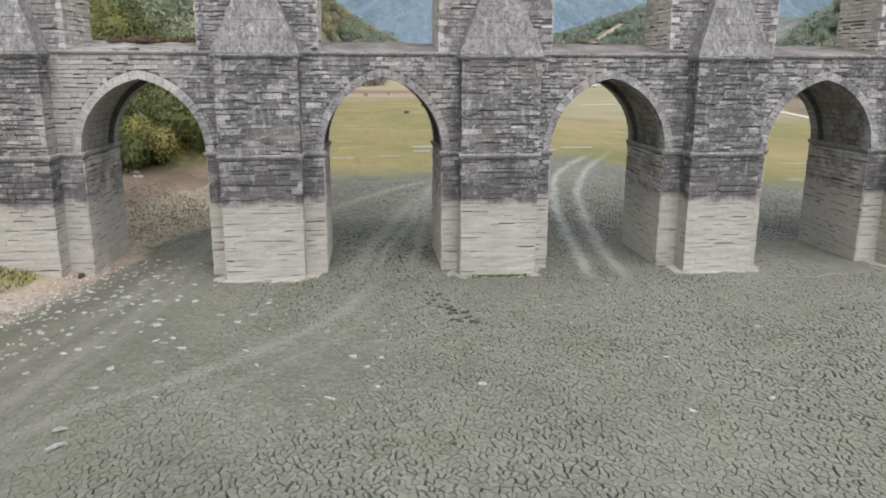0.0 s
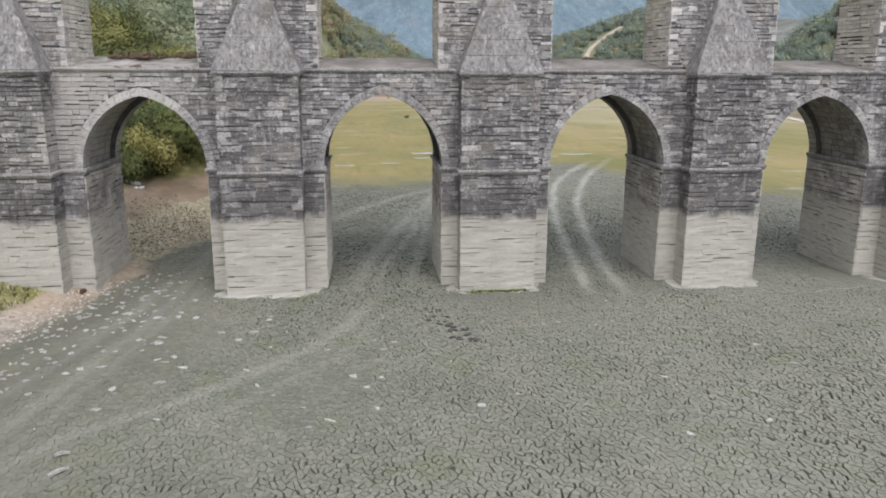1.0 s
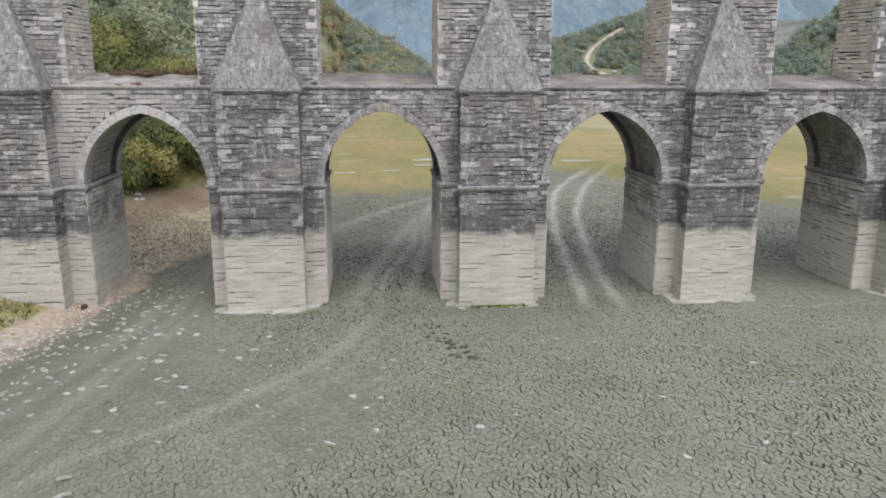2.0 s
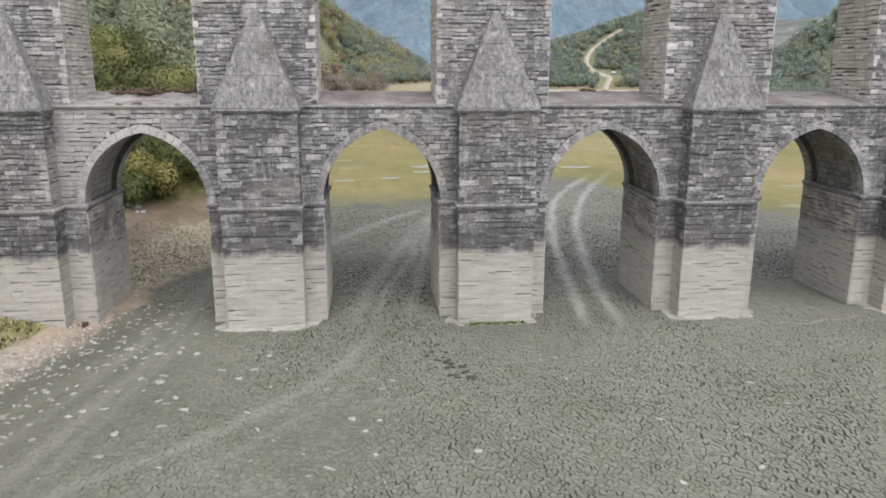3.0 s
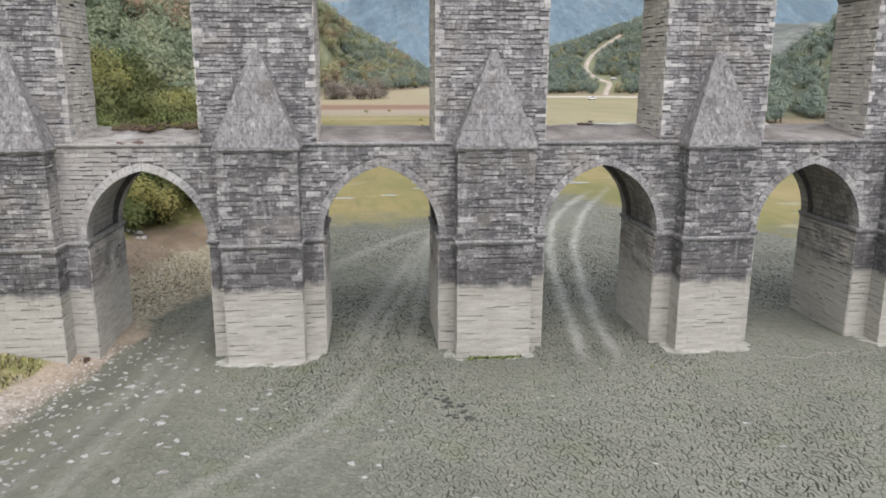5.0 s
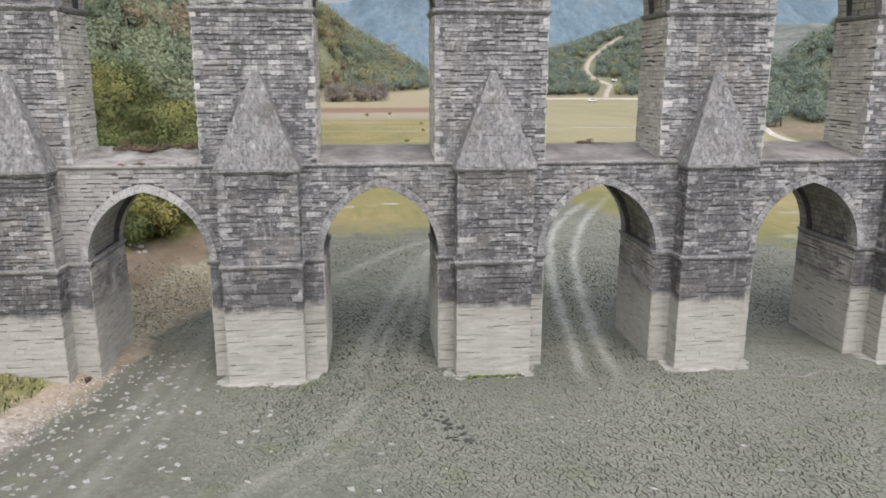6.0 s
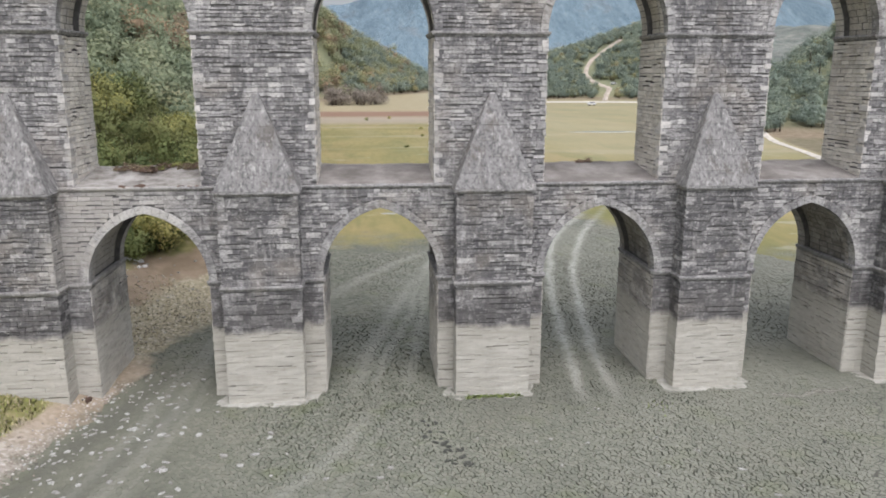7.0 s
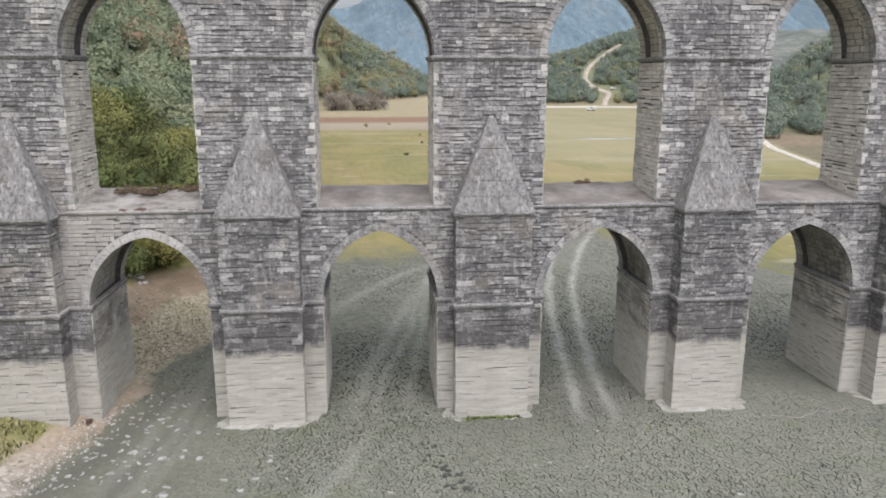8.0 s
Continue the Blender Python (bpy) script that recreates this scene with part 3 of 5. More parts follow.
# jambs and vaults
for arches, spring, y0, y1, zlo in ((LOWER, SPRING, FRONT, BACK, -0.35), (UPPER, USPRING, UFRONT, UBACK, LEDGE)):
    for c, half, rise in arches:
        s = Soup()
        sink = soup_sink(s, R)
        worn_ = 0.36 if arches is LOWER else 0.2
        lay(sink, (c - half, 0, 0), (0, 1, 0), (1, 0, 0), lambda a, b: [(y0, y1)], zlo, spring - 0.2, R, short=0.35, long=0.9, wear=worn_)
        lay(sink, (c + half, 0, 0), (0, -1, 0), (-1, 0, 0), lambda a, b: [(-y1, -y0)], zlo, spring - 0.2, R, short=0.35, long=0.9, wear=worn_)
        s.make("jamb_facing", stone_dry if arches is LOWER else stone_bleached, aqueduct, kind="stuff")
        s = Soup()
        for lo, hi, d in ((y0 + 0.5, y0 + 0.85, 0.0), (y0 + 0.85, y1 - 0.85, 0.3), (y1 - 0.85, y1, 0.0)):
            k = 1 + d / half
            line = [(c + x * k, spring + (z - spring) * k) for x, z in arch_points(spring, rise, half, 0.0, 16)]
            for (xa, za), (xb, zb) in zip(line, line[1:]):
                y = lo
                while hi - y > 0.05:
                    w = min(R.uniform(0.5, 1.1), hi - y)
                    if hi - y - w < 0.25:
                        w = hi - y
                    quad_stone(s, [(xa, y, za), (xa, y + w, za), (xb, y + w, zb), (xb, y, zb)], R.uniform(0.01, 0.035), 0.03, R)
                    y += w
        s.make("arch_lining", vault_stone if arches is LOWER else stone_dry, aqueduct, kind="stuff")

# bleached quoins at the front corners of the upper openings
quoin_stone = stone_material("bleached_quoin", object_random, [(0.0, (0.30, 0.292, 0.28)), (0.5, (0.46, 0.445, 0.42)), (1.0, (0.72, 0.69, 0.65))], 0.4)
edge_stone = stone_material("weathered_corner_stone", object_random, [(0.0, (0.22, 0.214, 0.206)), (0.6, (0.30, 0.292, 0.28)), (1.0, (0.44, 0.43, 0.41))], 0.7)
for c, half, rise in UPPER:
    for side in (-1, 1):
        quoins = new("jamb_corner")
        quoins.parent = aqueduct
        edge, z, k = c + side * half, LEDGE + 0.05, 0
        while z < USPRING - 0.45:
            h = R.uniform(0.2, 0.4)
            k += 1
            if R.random() < 0.55:
                lx, ly = (R.uniform(0.2, 0.5), R.uniform(0.2, 0.4)) if k % 2 else (R.uniform(0.12, 0.25), R.uniform(0.4, 0.8))
                x_in, x_out = edge - side * R.uniform(0.05, 0.075), edge + side * lx
                yf = UFRONT - R.uniform(0.055, 0.085)
                xs, e = sorted((x_in, x_out)), R.uniform(0.015, 0.035)
                s = Soup()
                base_ = [(xs[0], z), (xs[1], z), (xs[1], z + h - 0.02), (xs[0], z + h - 0.02)]
                mx, mz = sum(xs) / 2, z + h / 2
                jig = [(R.uniform(-0.02, 0.02), R.uniform(-0.02, 0.02)) for _ in base_]
                ring = [[(x + jx, yf + e, q + jz) for (x, q), (jx, jz) in zip(base_, jig)], [(x + jx, UFRONT + ly, q + jz) for (x, q), (jx, jz) in zip(base_, jig)]]
                face = [(mx + (x + jx - mx) * 0.9, yf, mz + (q + jz - mz) * 0.9) for (x, q), (jx, jz) in zip(base_, jig)]
                s.add(face + ring[0] + ring[1], [(0, 1, 2, 3)] + [(4 * m + j, 4 * m + 4 + j, 4 * m + 4 + (j + 1) % 4, 4 * m + (j + 1) % 4) for m in (0, 1) for j in range(4)] + [(11, 10, 9, 8)])
                s.make("quoin", quoin_stone, quoins)
            z += h

# rings of voussoirs: the ones that the camera faces are single stones
for arches, spring, y0, y1 in ((LOWER, SPRING, FRONT, BACK), (UPPER, USPRING, UFRONT, UBACK)):
    for c, half, rise in arches:
        ring = new("arch_ring")
        ring.parent = aqueduct
        inner = [(c + x, z) for x, z in arch_points(spring, rise, half, -0.03, 13)]
        outer = [(c + x, z) for x, z in arch_points(spring, rise, half, RING, 13)]
        for i in range(len(inner) - 1):
            s = Soup()
            (xa, za), (xb, zb), (xc, zc), (xd, zd) = inner[i], inner[i + 1], outer[i + 1], outer[i]
            g = 0.012
            mx, mz = (xa + xb + xc + xd) / 4, (za + zb + zc + zd) / 4
            q = [(mx + (x - mx) * (1 - g * 2), mz + (z - mz) * (1 - g * 2)) for x, z in ((xa, za), (xb, zb), (xc, zc), (xd, zd))]
            f = y0 - 0.12 + R.uniform(-0.012, 0.012)
            e = 0.02
            r1 = [(x, f + e, z) for x, z in q]
            r0 = [(mx + (x - mx) * 0.93, f, mz + (z - mz) * 0.93) for x, z in q]
            r2 = [(x, y0 + 0.5, z) for x, z in q]
            s.add(r0 + r1 + r2, [(0, 3, 2, 1)] + [(j, (j + 1) % 4, 4 + (j + 1) % 4, 4 + j) for j in range(4)] + [(4 + j, 4 + (j + 1) % 4, 8 + (j + 1) % 4, 8 + j) for j in range(4)])
            s.make("voussoir", pale_ring if spring == SPRING and abs(c + 4.1) < 1 and 4 < i < 20 else ring_stone, ring)

# string courses, cornices
def moulding(name, runs, z0, z1, out, parent, seed):
    """A projecting course of slabs along runs of (start, end, outward direction); the lower half is set back."""
    r = random.Random(seed)
    if parent is aqueduct:
        parent = new(name)
        parent.parent = aqueduct
        name = "slab"
    for a, b, n in runs:
        a, b, n = Vector(a), Vector(b), Vector(n)
        d = b - a
        length = d.length
        d.normalize()
        x = 0.0
        while length - x > 0.02:
            w = min(r.uniform(0.7, 1.5), length - x)
            if length - x - w < 0.3:
                w = length - x
            o = out + r.uniform(-0.015, 0.015)
            t, zm = r.uniform(-0.012, 0.012), z0 + (z1 - z0) * 0.45
            prof = [(-0.1, z0), (o * 0.35, z0), (o * 0.9, zm), (o, zm + 0.03), (o, z1 + t - 0.03), (o - 0.03, z1 + t), (-0.1, z1 + t)]
            va = [a + d * (x + 0.006) + n * q + Vector((0, 0, z)) for q, z in prof]
            vb = [a + d * (x + w - 0.006) + n * q + Vector((0, 0, z)) for q, z in prof]
            m = len(prof)
            s = Soup()
            s.add(va + vb, [(i, i + 1, m + i + 1, m + i) for i in range(m - 1)] + [tuple(range(m - 1, -1, -1)), tuple(range(m, 2 * m))])
            s.make(name, slab_stone, parent)
            x += w


for i, p in enumerate(PIERS):
    runs, up = [], []
    lo = LOWER[i - 1][0] + LOWER[i - 1][1] if i else X0
    hi = LOWER[i][0] - LOWER[i][1] if p < X1 else X1
    runs += [((lo - 0.1, FRONT, 0), (p - wide(p) - 0.05, FRONT, 0), (0, -1, 0)), ((p + wide(p) + 0.05, FRONT, 0), (hi + 0.1, FRONT, 0), (0, -1, 0))]
    if lo > X0:
        runs.append(((lo, BACK, 0), (lo, FRONT - 0.1, 0), (-1, 0, 0)))
    if hi < X1:
        runs.append(((hi, FRONT - 0.1, 0), (hi, BACK, 0), (1, 0, 0)))
    moulding("string_course", runs, SPRING - 0.26, SPRING + 0.04, 0.17, aqueduct, 40 + i)
    lo = UPPER[i - 1][0] + UPPER[i - 1][1] if i else X0
    hi = UPPER[i][0] - UPPER[i][1] if p < X1 else X1
    up.append(((lo - 0.1, UFRONT, 0), (hi + 0.1, UFRONT, 0), (0, -1, 0)))
    if lo > X0:
        up.append(((lo, UBACK, 0), (lo, UFRONT - 0.1, 0), (-1, 0, 0)))
    if hi < X1:
        up.append(((hi, UFRONT - 0.1, 0), (hi, UBACK, 0), (1, 0, 0)))
    moulding("upper_string_course", up, USPRING - 0.2, USPRING + 0.05, 0.17, aqueduct, 60 + i)
edges = [X0] + [v for p in PIERS for v in (p - wide(p) - 0.1, p + wide(p) + 0.1)] + [X1]
edges = edges[2:-2]
moulding("cornice", [((a, FRONT, 0), (b, FRONT, 0), (0, -1, 0)) for a, b in zip(edges[::2], edges[1::2])], LEDGE - 0.2, LEDGE + 0.03, 0.16, aqueduct, 3)
moulding("cornice", [((X1, BACK, 0), (X0, BACK, 0), (0, 1, 0))], LEDGE - 0.2, LEDGE + 0.03, 0.16, aqueduct, 4)
moulding("coping", [((X0, UFRONT, 0), (X1, UFRONT, 0), (0, -1, 0)), ((X1, UBACK, 0), (X0, UBACK, 0), (0, 1, 0))], TOP - 0.3, TOP + 0.05, 0.2, aqueduct, 5)

# the ledge between the tiers: earth and rubble heaped towards the back
ny = 22
for c, half, rise in UPPER:
    bm = bmesh.new()
    cols = []
    for i in range(31):
        x = c - half - 0.05 + (2 * half + 0.1) * i / 30
        col = []
        for j in range(ny):
            y = FRONT - 0.1 + (BACK + 0.1 - FRONT + 0.1) * j / (ny - 1)
            rise_ = 0.62 * min(1, max(0, (y - FRONT) / 4.0)) ** 0.9 - 0.5 * max(0, (y - 6.0))
            z = LEDGE - 0.02 + rise_ + 0.05 * noise.noise((x * 0.9, y * 0.9, 3)) + 0.03 * noise.noise((x * 3, y * 3, 7))
            col.append(bm.verts.new((x, y, max(z, LEDGE - 0.04))))
        cols.append(col)
    for a, b in zip(cols, cols[1:]):
        for j in range(ny - 1):
            bm.faces.new((a[j], b[j], b[j + 1], a[j + 1]))
    part("ledge_earth", bm, ledge_pale if c == UPPER[1][0] else ledge_mat, aqueduct, "pale patched mortar on the ledge" if c == UPPER[1][0] else "bare grey earth lying on the ledge")

# ---------------------------------------------------------------- buttresses
UNIT_MESH = []
for i in range(10):
    cs = stone_corners(1, 1, 0, rnd)
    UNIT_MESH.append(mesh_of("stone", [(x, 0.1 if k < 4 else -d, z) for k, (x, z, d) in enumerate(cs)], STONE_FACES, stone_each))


def buttress(p, single):
    b = new("buttress")
    b.parent = aqueduct
    w2 = wide(p)
    core = Soup()
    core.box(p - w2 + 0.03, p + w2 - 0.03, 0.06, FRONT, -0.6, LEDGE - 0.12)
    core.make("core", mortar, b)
    r = random.Random(int(p * 10))
    front = lambda a, c: [(p - w2, p + w2)]
    if single:
        def sink(c, u, n, w, h, proud):
            ob = new("stone", r.choice(UNIT_MESH))
            ob.parent = b
            ob.matrix_basis = Matrix.LocRotScale((c.x, 0.03 - proud, c.z), None, (w + 0.01, 1.0, h + 0.008))
        lay(sink, (0, 0.03, 0), (1, 0, 0), (0, -1, 0), front, -0.35, LEDGE - 0.3, r, short=0.35, long=1.05, wear=0.42)
    s = Soup()
    sink2 = soup_sink(s, r)
    if not single:
        lay(sink2, (0, 0.03, 0), (1, 0, 0), (0, -1, 0), front, -0.35, LEDGE - 0.3, r, wear=0.42)
    lay(sink2, (p - w2 + 0.03, 0, 0), (0, -1, 0), (-1, 0, 0), lambda a, c: [(-FRONT, 0.0)], -0.35, LEDGE - 0.3, r)
    lay(sink2, (p + w2 - 0.03, 0, 0), (0, 1, 0), (1, 0, 0), lambda a, c: [(0.0, FRONT)], -0.35, LEDGE - 0.3, r)
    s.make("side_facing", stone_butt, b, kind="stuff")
    around = lambda o: [((p - w2 - o, 0, 0), (p + w2 + o, 0, 0), (0, -1, 0)), ((p - w2, FRONT, 0), (p - w2, -o, 0), (-1, 0, 0)), ((p + w2, -o, 0), (p + w2, FRONT, 0), (1, 0, 0))]
    moulding("string_slab", around(0.12), SPRING - 0.26, SPRING + 0.02, 0.17, b, int(p * 7))
    moulding("eave_slab", around(0.1), LEDGE - 0.33, LEDGE - 0.1, 0.17, b, int(p * 9))
    # corner stones of the buttress, many of them bleached
    for side in (-1, 1):
        z, k = 0.3, 0
        while z < LEDGE - 0.55:
            h = r.uniform(0.2, 0.42)
            k += 1
            if z > 4.2 and r.random() < 0.32 and not SPRING - 0.6 < z < SPRING + 0.05:
                w_ = r.uniform(0.25, 0.55) if k % 2 else r.uniform(0.12, 0.25)
                d_ = r.uniform(0.15, 0.3) if k % 2 else r.uniform(0.3, 0.6)
                xo, xi, yf, e = p + side * (w2 + r.uniform(0.035, 0.06)), p + side * (w2 - w_), -0.04 - r.uniform(0.01, 0.03), 0.025
                q = Soup()
                lo_, hi_ = sorted((xo, xi))
                q.add([(lo_ + e, yf, z + e), (hi_ - e, yf, z + e), (hi_ - e, yf, z + h - 0.02 - e), (lo_ + e, yf, z + h - 0.02 - e)] + [(x, y, zz) for y in (yf + e, yf + d_) for x, zz in ((lo_, z), (hi_, z), (hi_, z + h - 0.02), (lo_, z + h - 0.02))],
                      [(0, 1, 2, 3)] + [(4 * m + j, 4 * m + 4 + j, 4 * m + 4 + (j + 1) % 4, 4 * m + (j + 1) % 4) for m in (0, 1) for j in range(4)])
                q.make("quoin", edge_stone, b)
            z += h
    # half pyramid leaning on the upper pier
    cap = Soup()
    zb, zt, yb, yt = LEDGE - 0.1, 16.25, -0.16, UFRONT - 0.02
    tip = 0.16
    ring0 = [(p - w2 - 0.15, UFRONT + 0.1, zb), (p - w2 - 0.15, yb, zb), (p + w2 + 0.15, yb, zb), (p + w2 + 0.15, UFRONT + 0.1, zb)]
    ring1 = [(p - tip, UFRONT + 0.1, zt), (p - tip, yt - 0.1, zt), (p + tip, yt - 0.1, zt), (p + tip, UFRONT + 0.1, zt)]
    cap.add(ring0 + ring1, [(i, (i + 1) % 4, 4 + (i + 1) % 4, 4 + i) for i in range(4)] + [(4, 5, 6, 7)])
    layers = 6
    at = lambda a, b_, t: Vector(a).lerp(Vector(b_), t)
    for k in range(layers):
        t0, t1 = k / layers, (k + 1) / layers
        for i, j in ((1, 2), (0, 1), (2, 3)):
            bl, br, tl, tr = at(ring0[i], ring1[i], t0), at(ring0[j], ring1[j], t0), at(ring0[i], ring1[i], t1), at(ring0[j], ring1[j], t1)
            cuts = [0.0]
            width = (br - bl).length
            while cuts[-1] < 1:
                st = r.uniform(0.9, 1.7) / max(width, 0.3)
                cuts.append(1.0 if cuts[-1] + st * 1.4 > 1 else cuts[-1] + st)
            for c0, c1 in zip(cuts, cuts[1:]):
                slab = Soup()
                quad_stone(slab, [bl.lerp(br, c0), bl.lerp(br, c1), tl.lerp(tr, c1), tl.lerp(tr, c0)], r.uniform(0.015, 0.021), 0.003, r)
                slab.make("cap_slab", cap_slab_stone, b)
    cap.make("pyramid_cap", cap_slab_stone, b, "smooth grey stone half-pyramid cap")
    # footing that the silt leaves bare
    bm = bmesh.new()
    pts = []
    for i in range(48):
        a = 2 * math.pi * i / 48
        ca, sa = math.cos(a), math.sin(a)
        k = 1 / ((abs(ca) / 2.75) ** 5 + (abs(sa) / 1.4) ** 5) ** 0.2
        w = 0.97 + 0.2 * noise.noise((ca * 2.2 + p, sa * 2.2, 1.7)) + 0.16 * noise.noise((ca * 6 + p, sa * 6, 4.7))
        pts.append((p + ca * k * w, 0.75 + sa * k * w))
    top = [bm.verts.new((p + (x - p) * 0.94, 0.75 + (y - 0.75) * 0.94, 0.035 + 0.05 * noise.noise((x * 2, y * 2, 0)))) for x, y in pts]
    low = [bm.verts.new((x, y, -0.2)) for x, y in pts]
    bm.faces.new(top)
    for i in range(48):
        bm.faces.new((low[i], low[(i + 1) % 48], top[(i + 1) % 48], top[i]))
    part("footing", bm, silt_mat, b, "silt heaped over the stone footing")
    return b


for i, p in enumerate(PIERS):
    buttress(p, 2 <= i <= 4)


# ---------------------------------------------------------------- the land
SHORE_Y = [-120, -30, -15, -6.5, 2.6, 6.0, 8.0, 11.8, 14, 25, 40, 80, 200, 430, 3000]
SHORE_X = [-60, -13, -10, -8.3, -6.3, -5.8, -6.3, -5.0, -3.6, -2, 0, -6, -45, -120, -900]


def smooth(a, b, v):
    t = np.clip((v - a) / (b - a), 0, 1)
    return t * t * (3 - 2 * t)


def waves(x, y, seed, octaves=4):
    """Cheap rolling relief from summed sines, about -1 to 1."""
    r = np.random.default_rng(seed)
    out, amp, f = 0 * x, 1.0, 1.0
    for _ in range(octaves):
        for _ in range(3):
            a, ph = r.uniform(0, 2 * np.pi), r.uniform(0, 2 * np.pi)
            out = out + amp / 3 * np.sin((x * np.cos(a) + y * np.sin(a)) * f + ph)
        amp, f = amp * 0.5, f * 2.1
    return out


def shore(x, y):
    """Metres inland from the old shoreline."""
    side = np.interp(y, SHORE_Y, SHORE_X) - x
    cove = np.minimum(y - 15 - 0.55 * np.clip(x + 8.8, 0, 40), (3 - 0.12 * np.clip(y - 25, 0, 400) - x) * 1.5)
    return np.maximum(side, cove) + 0.35 * waves(x * 0.9, y * 0.9, 4, 2)


def land(x, y):
    """Height of the ground."""
    d = shore(x, y)
    z = np.where(d > 0, (0.22 + 0.12 * smooth(6, 12, y)) * np.clip(d, 0, 60) * smooth(-0.5, 1.6, d), 0)
    z = z + 0.25 * smooth(12, 60, d) * np.clip(d - 12, 0, 300)
    z = z + smooth(5, 12, d) * 0.24 * np.clip(y - 22, 0, 70)
    # hills on the far shore; s is the bearing from the near bank
    s = (x - 7.7) / np.maximum(y + 38.6, 1.0)
    foot = np.interp(s, (-0.3, -0.05, 0.08, 0.15), (330, 430, 630, 700))
    h = np.clip(57 - (s + 0.058) * 345, 0, 130) * smooth(0, 130, y - foot) * smooth(200, 330, y)
    z = np.maximum(z, h)
    h = np.clip(30 + (s - 0.242) * 204, 0, 75) * smooth(445, 560, y) * (1 - 0.4 * smooth(600, 850, y)) * smooth(0.12, 0.2, s) * (1 - smooth(0.40, 0.47, s))
    z = np.maximum(z, h)
    h = np.clip(12 + (s - 0.528) * 175, 0, 45) * smooth(150, 240, y) * (1 - 0.4 * smooth(380, 600, y)) * smooth(0.42, 0.50, s)
    z = np.maximum(z, h)
    z = z + smooth(3, 30, z) * 2.5 * waves(x * 0.035, y * 0.035, 9)
    z = z + 0.03 * waves(x * 0.25, y * 0.25, 2, 3)
    return z


def woodland(x, y):
    z = land(x, y)
    return smooth(1.2, 5, z) * np.where(y > 120, 1, 0) + 0 * z


def track_amount(x, y):
    """How far wheels have crushed the mud to pale dust: two ruts through the third arch, worn bands past the first."""
    t = np.zeros_like(x)
    for ys, xs, w, a in (((-3, -0.6, 3.3, 9.3, 16.1, 25, 34.1, 41.4, 47.7, 60), (18.7, 19.1, 19.6, 20.5, 21.6, 23.3, 25.5, 28.0, 31.0, 37.5), 0.34, 1.0),
                         ((-3, 0.2, 3.2, 7.8, 15.1, 24.9, 33.9, 43.7, 51.7, 63), (20.8, 21.1, 21.4, 22.0, 23.3, 25.4, 28.1, 31.7, 35.5, 41.0), 0.34, 1.0),
                         ((-25, -14.6, -10.8, -5.5, -0.1, 8.9, 18), (-7.0, -4.7, -4.0, -3.2, -2.6, -2.7, -1.4), 0.4, 0.27),
                         ((-25, -14.6, -10.8, -5.5, -0.1, 8.9, 18), (-5.6, -3.7, -3.1, -2.4, -1.8, -1.9, -0.6), 0.25, 0.2),
                         ((-25, -11.7, -8.3, -2.9, 6.0, 16), (-9.0, -6.0, -4.9, -4.0, -3.4, -2.0), 0.34, 0.24),
                         ((-25, -17.1, -14.9, -13.3, -10.8, -7.7, 2), (-8.6, -3.6, -2.0, 0.3, 2.5, 5.1, 9.0), 0.5, 0.32),
                         ((-25, -18.4, -16.3, -14.8, -12.2, -9.0, 0), (-7.4, -2.6, -1.0, 1.3, 3.5, 6.1, 9.5), 0.35, 0.16),
                         ((-2, 1.9, 6.9, 14.4, 21.3, 36), (6.2, 6.7, 7.3, 9.0, 10.6, 15.0), 0.6, 0.4),
                         ((-2, 3.2, 8.6, 14.2, 21.2, 38), (9.2, 9.7, 10.5, 11.2, 11.9, 16.0), 0.35, 0.34),
                         ((-2, 3, 7, 14, 21, 36), (7.4, 7.9, 8.6, 10.3, 11.2, 14.0), 0.3, 0.42),
                         ((17, 21.1, 25, 30.5, 33.5, 40), (3.0, 5.0, 6.8, 10.0, 12.3, 18.0), 0.7, 0.36)):
        near = np.interp(y, ys, xs)
        inside = smooth(ys[0], ys[0] + 7, y) * (1 - smooth(ys[-1] - 6, ys[-1], y))
        wob = 0.15 * waves(x * 2.0, y * 2.0, 6, 2)
        t = np.maximum(t, a * (0.8 + 0.2 * waves(x * 0.7, y * 0.7, 14, 3)) * inside * np.exp(-(((x - near + wob) / w) ** 2)))
    return t


def pool_bed(x, y):
    """The smooth dark bed of the last pool, beside the fourth pier."""
    return np.exp(-(((x - 33.2 + 0.5 * (y - 4)) / 2.3) ** 2 + ((y - 3.6) / 3.8) ** 2) ** 1.5)


def damp_amount(x, y):
    """Darker, smoother mud: a belt along the shoreline and the ground about the piers."""
    d = -shore(x, y)
    belt = smooth(-0.2, 1.0, d) * (1 - smooth(3.5, 8.0, d)) * (1 - 0.7 * smooth(2, 9, y)) * (1 - smooth(14, 24, y))
    stripe = 0.6 + 0.4 * np.sin((x - 0.32 * y) * 2.1 + 0.6 * waves(x * 0.5, y * 0.5, 3, 2))
    feet = (1 - smooth(2.0, 6.5, np.abs(y - 1.5))) * (0.3 + 0.4 * waves(x * 0.5, y * 0.5, 8, 3))
    rear = smooth(1.0, 4.0, y) * (1 - smooth(24, 40, y)) * 0.1
    return np.clip(np.maximum(belt * stripe, np.maximum(feet, np.maximum(rear, 0.8 * pool_bed(x, y)))), 0, 1)


def spread(breaks):
    out = []
    for lo, hi, step in breaks:
        out.extend(np.arange(lo, hi, step))
    return np.array(out + [breaks[-1][1]], float)


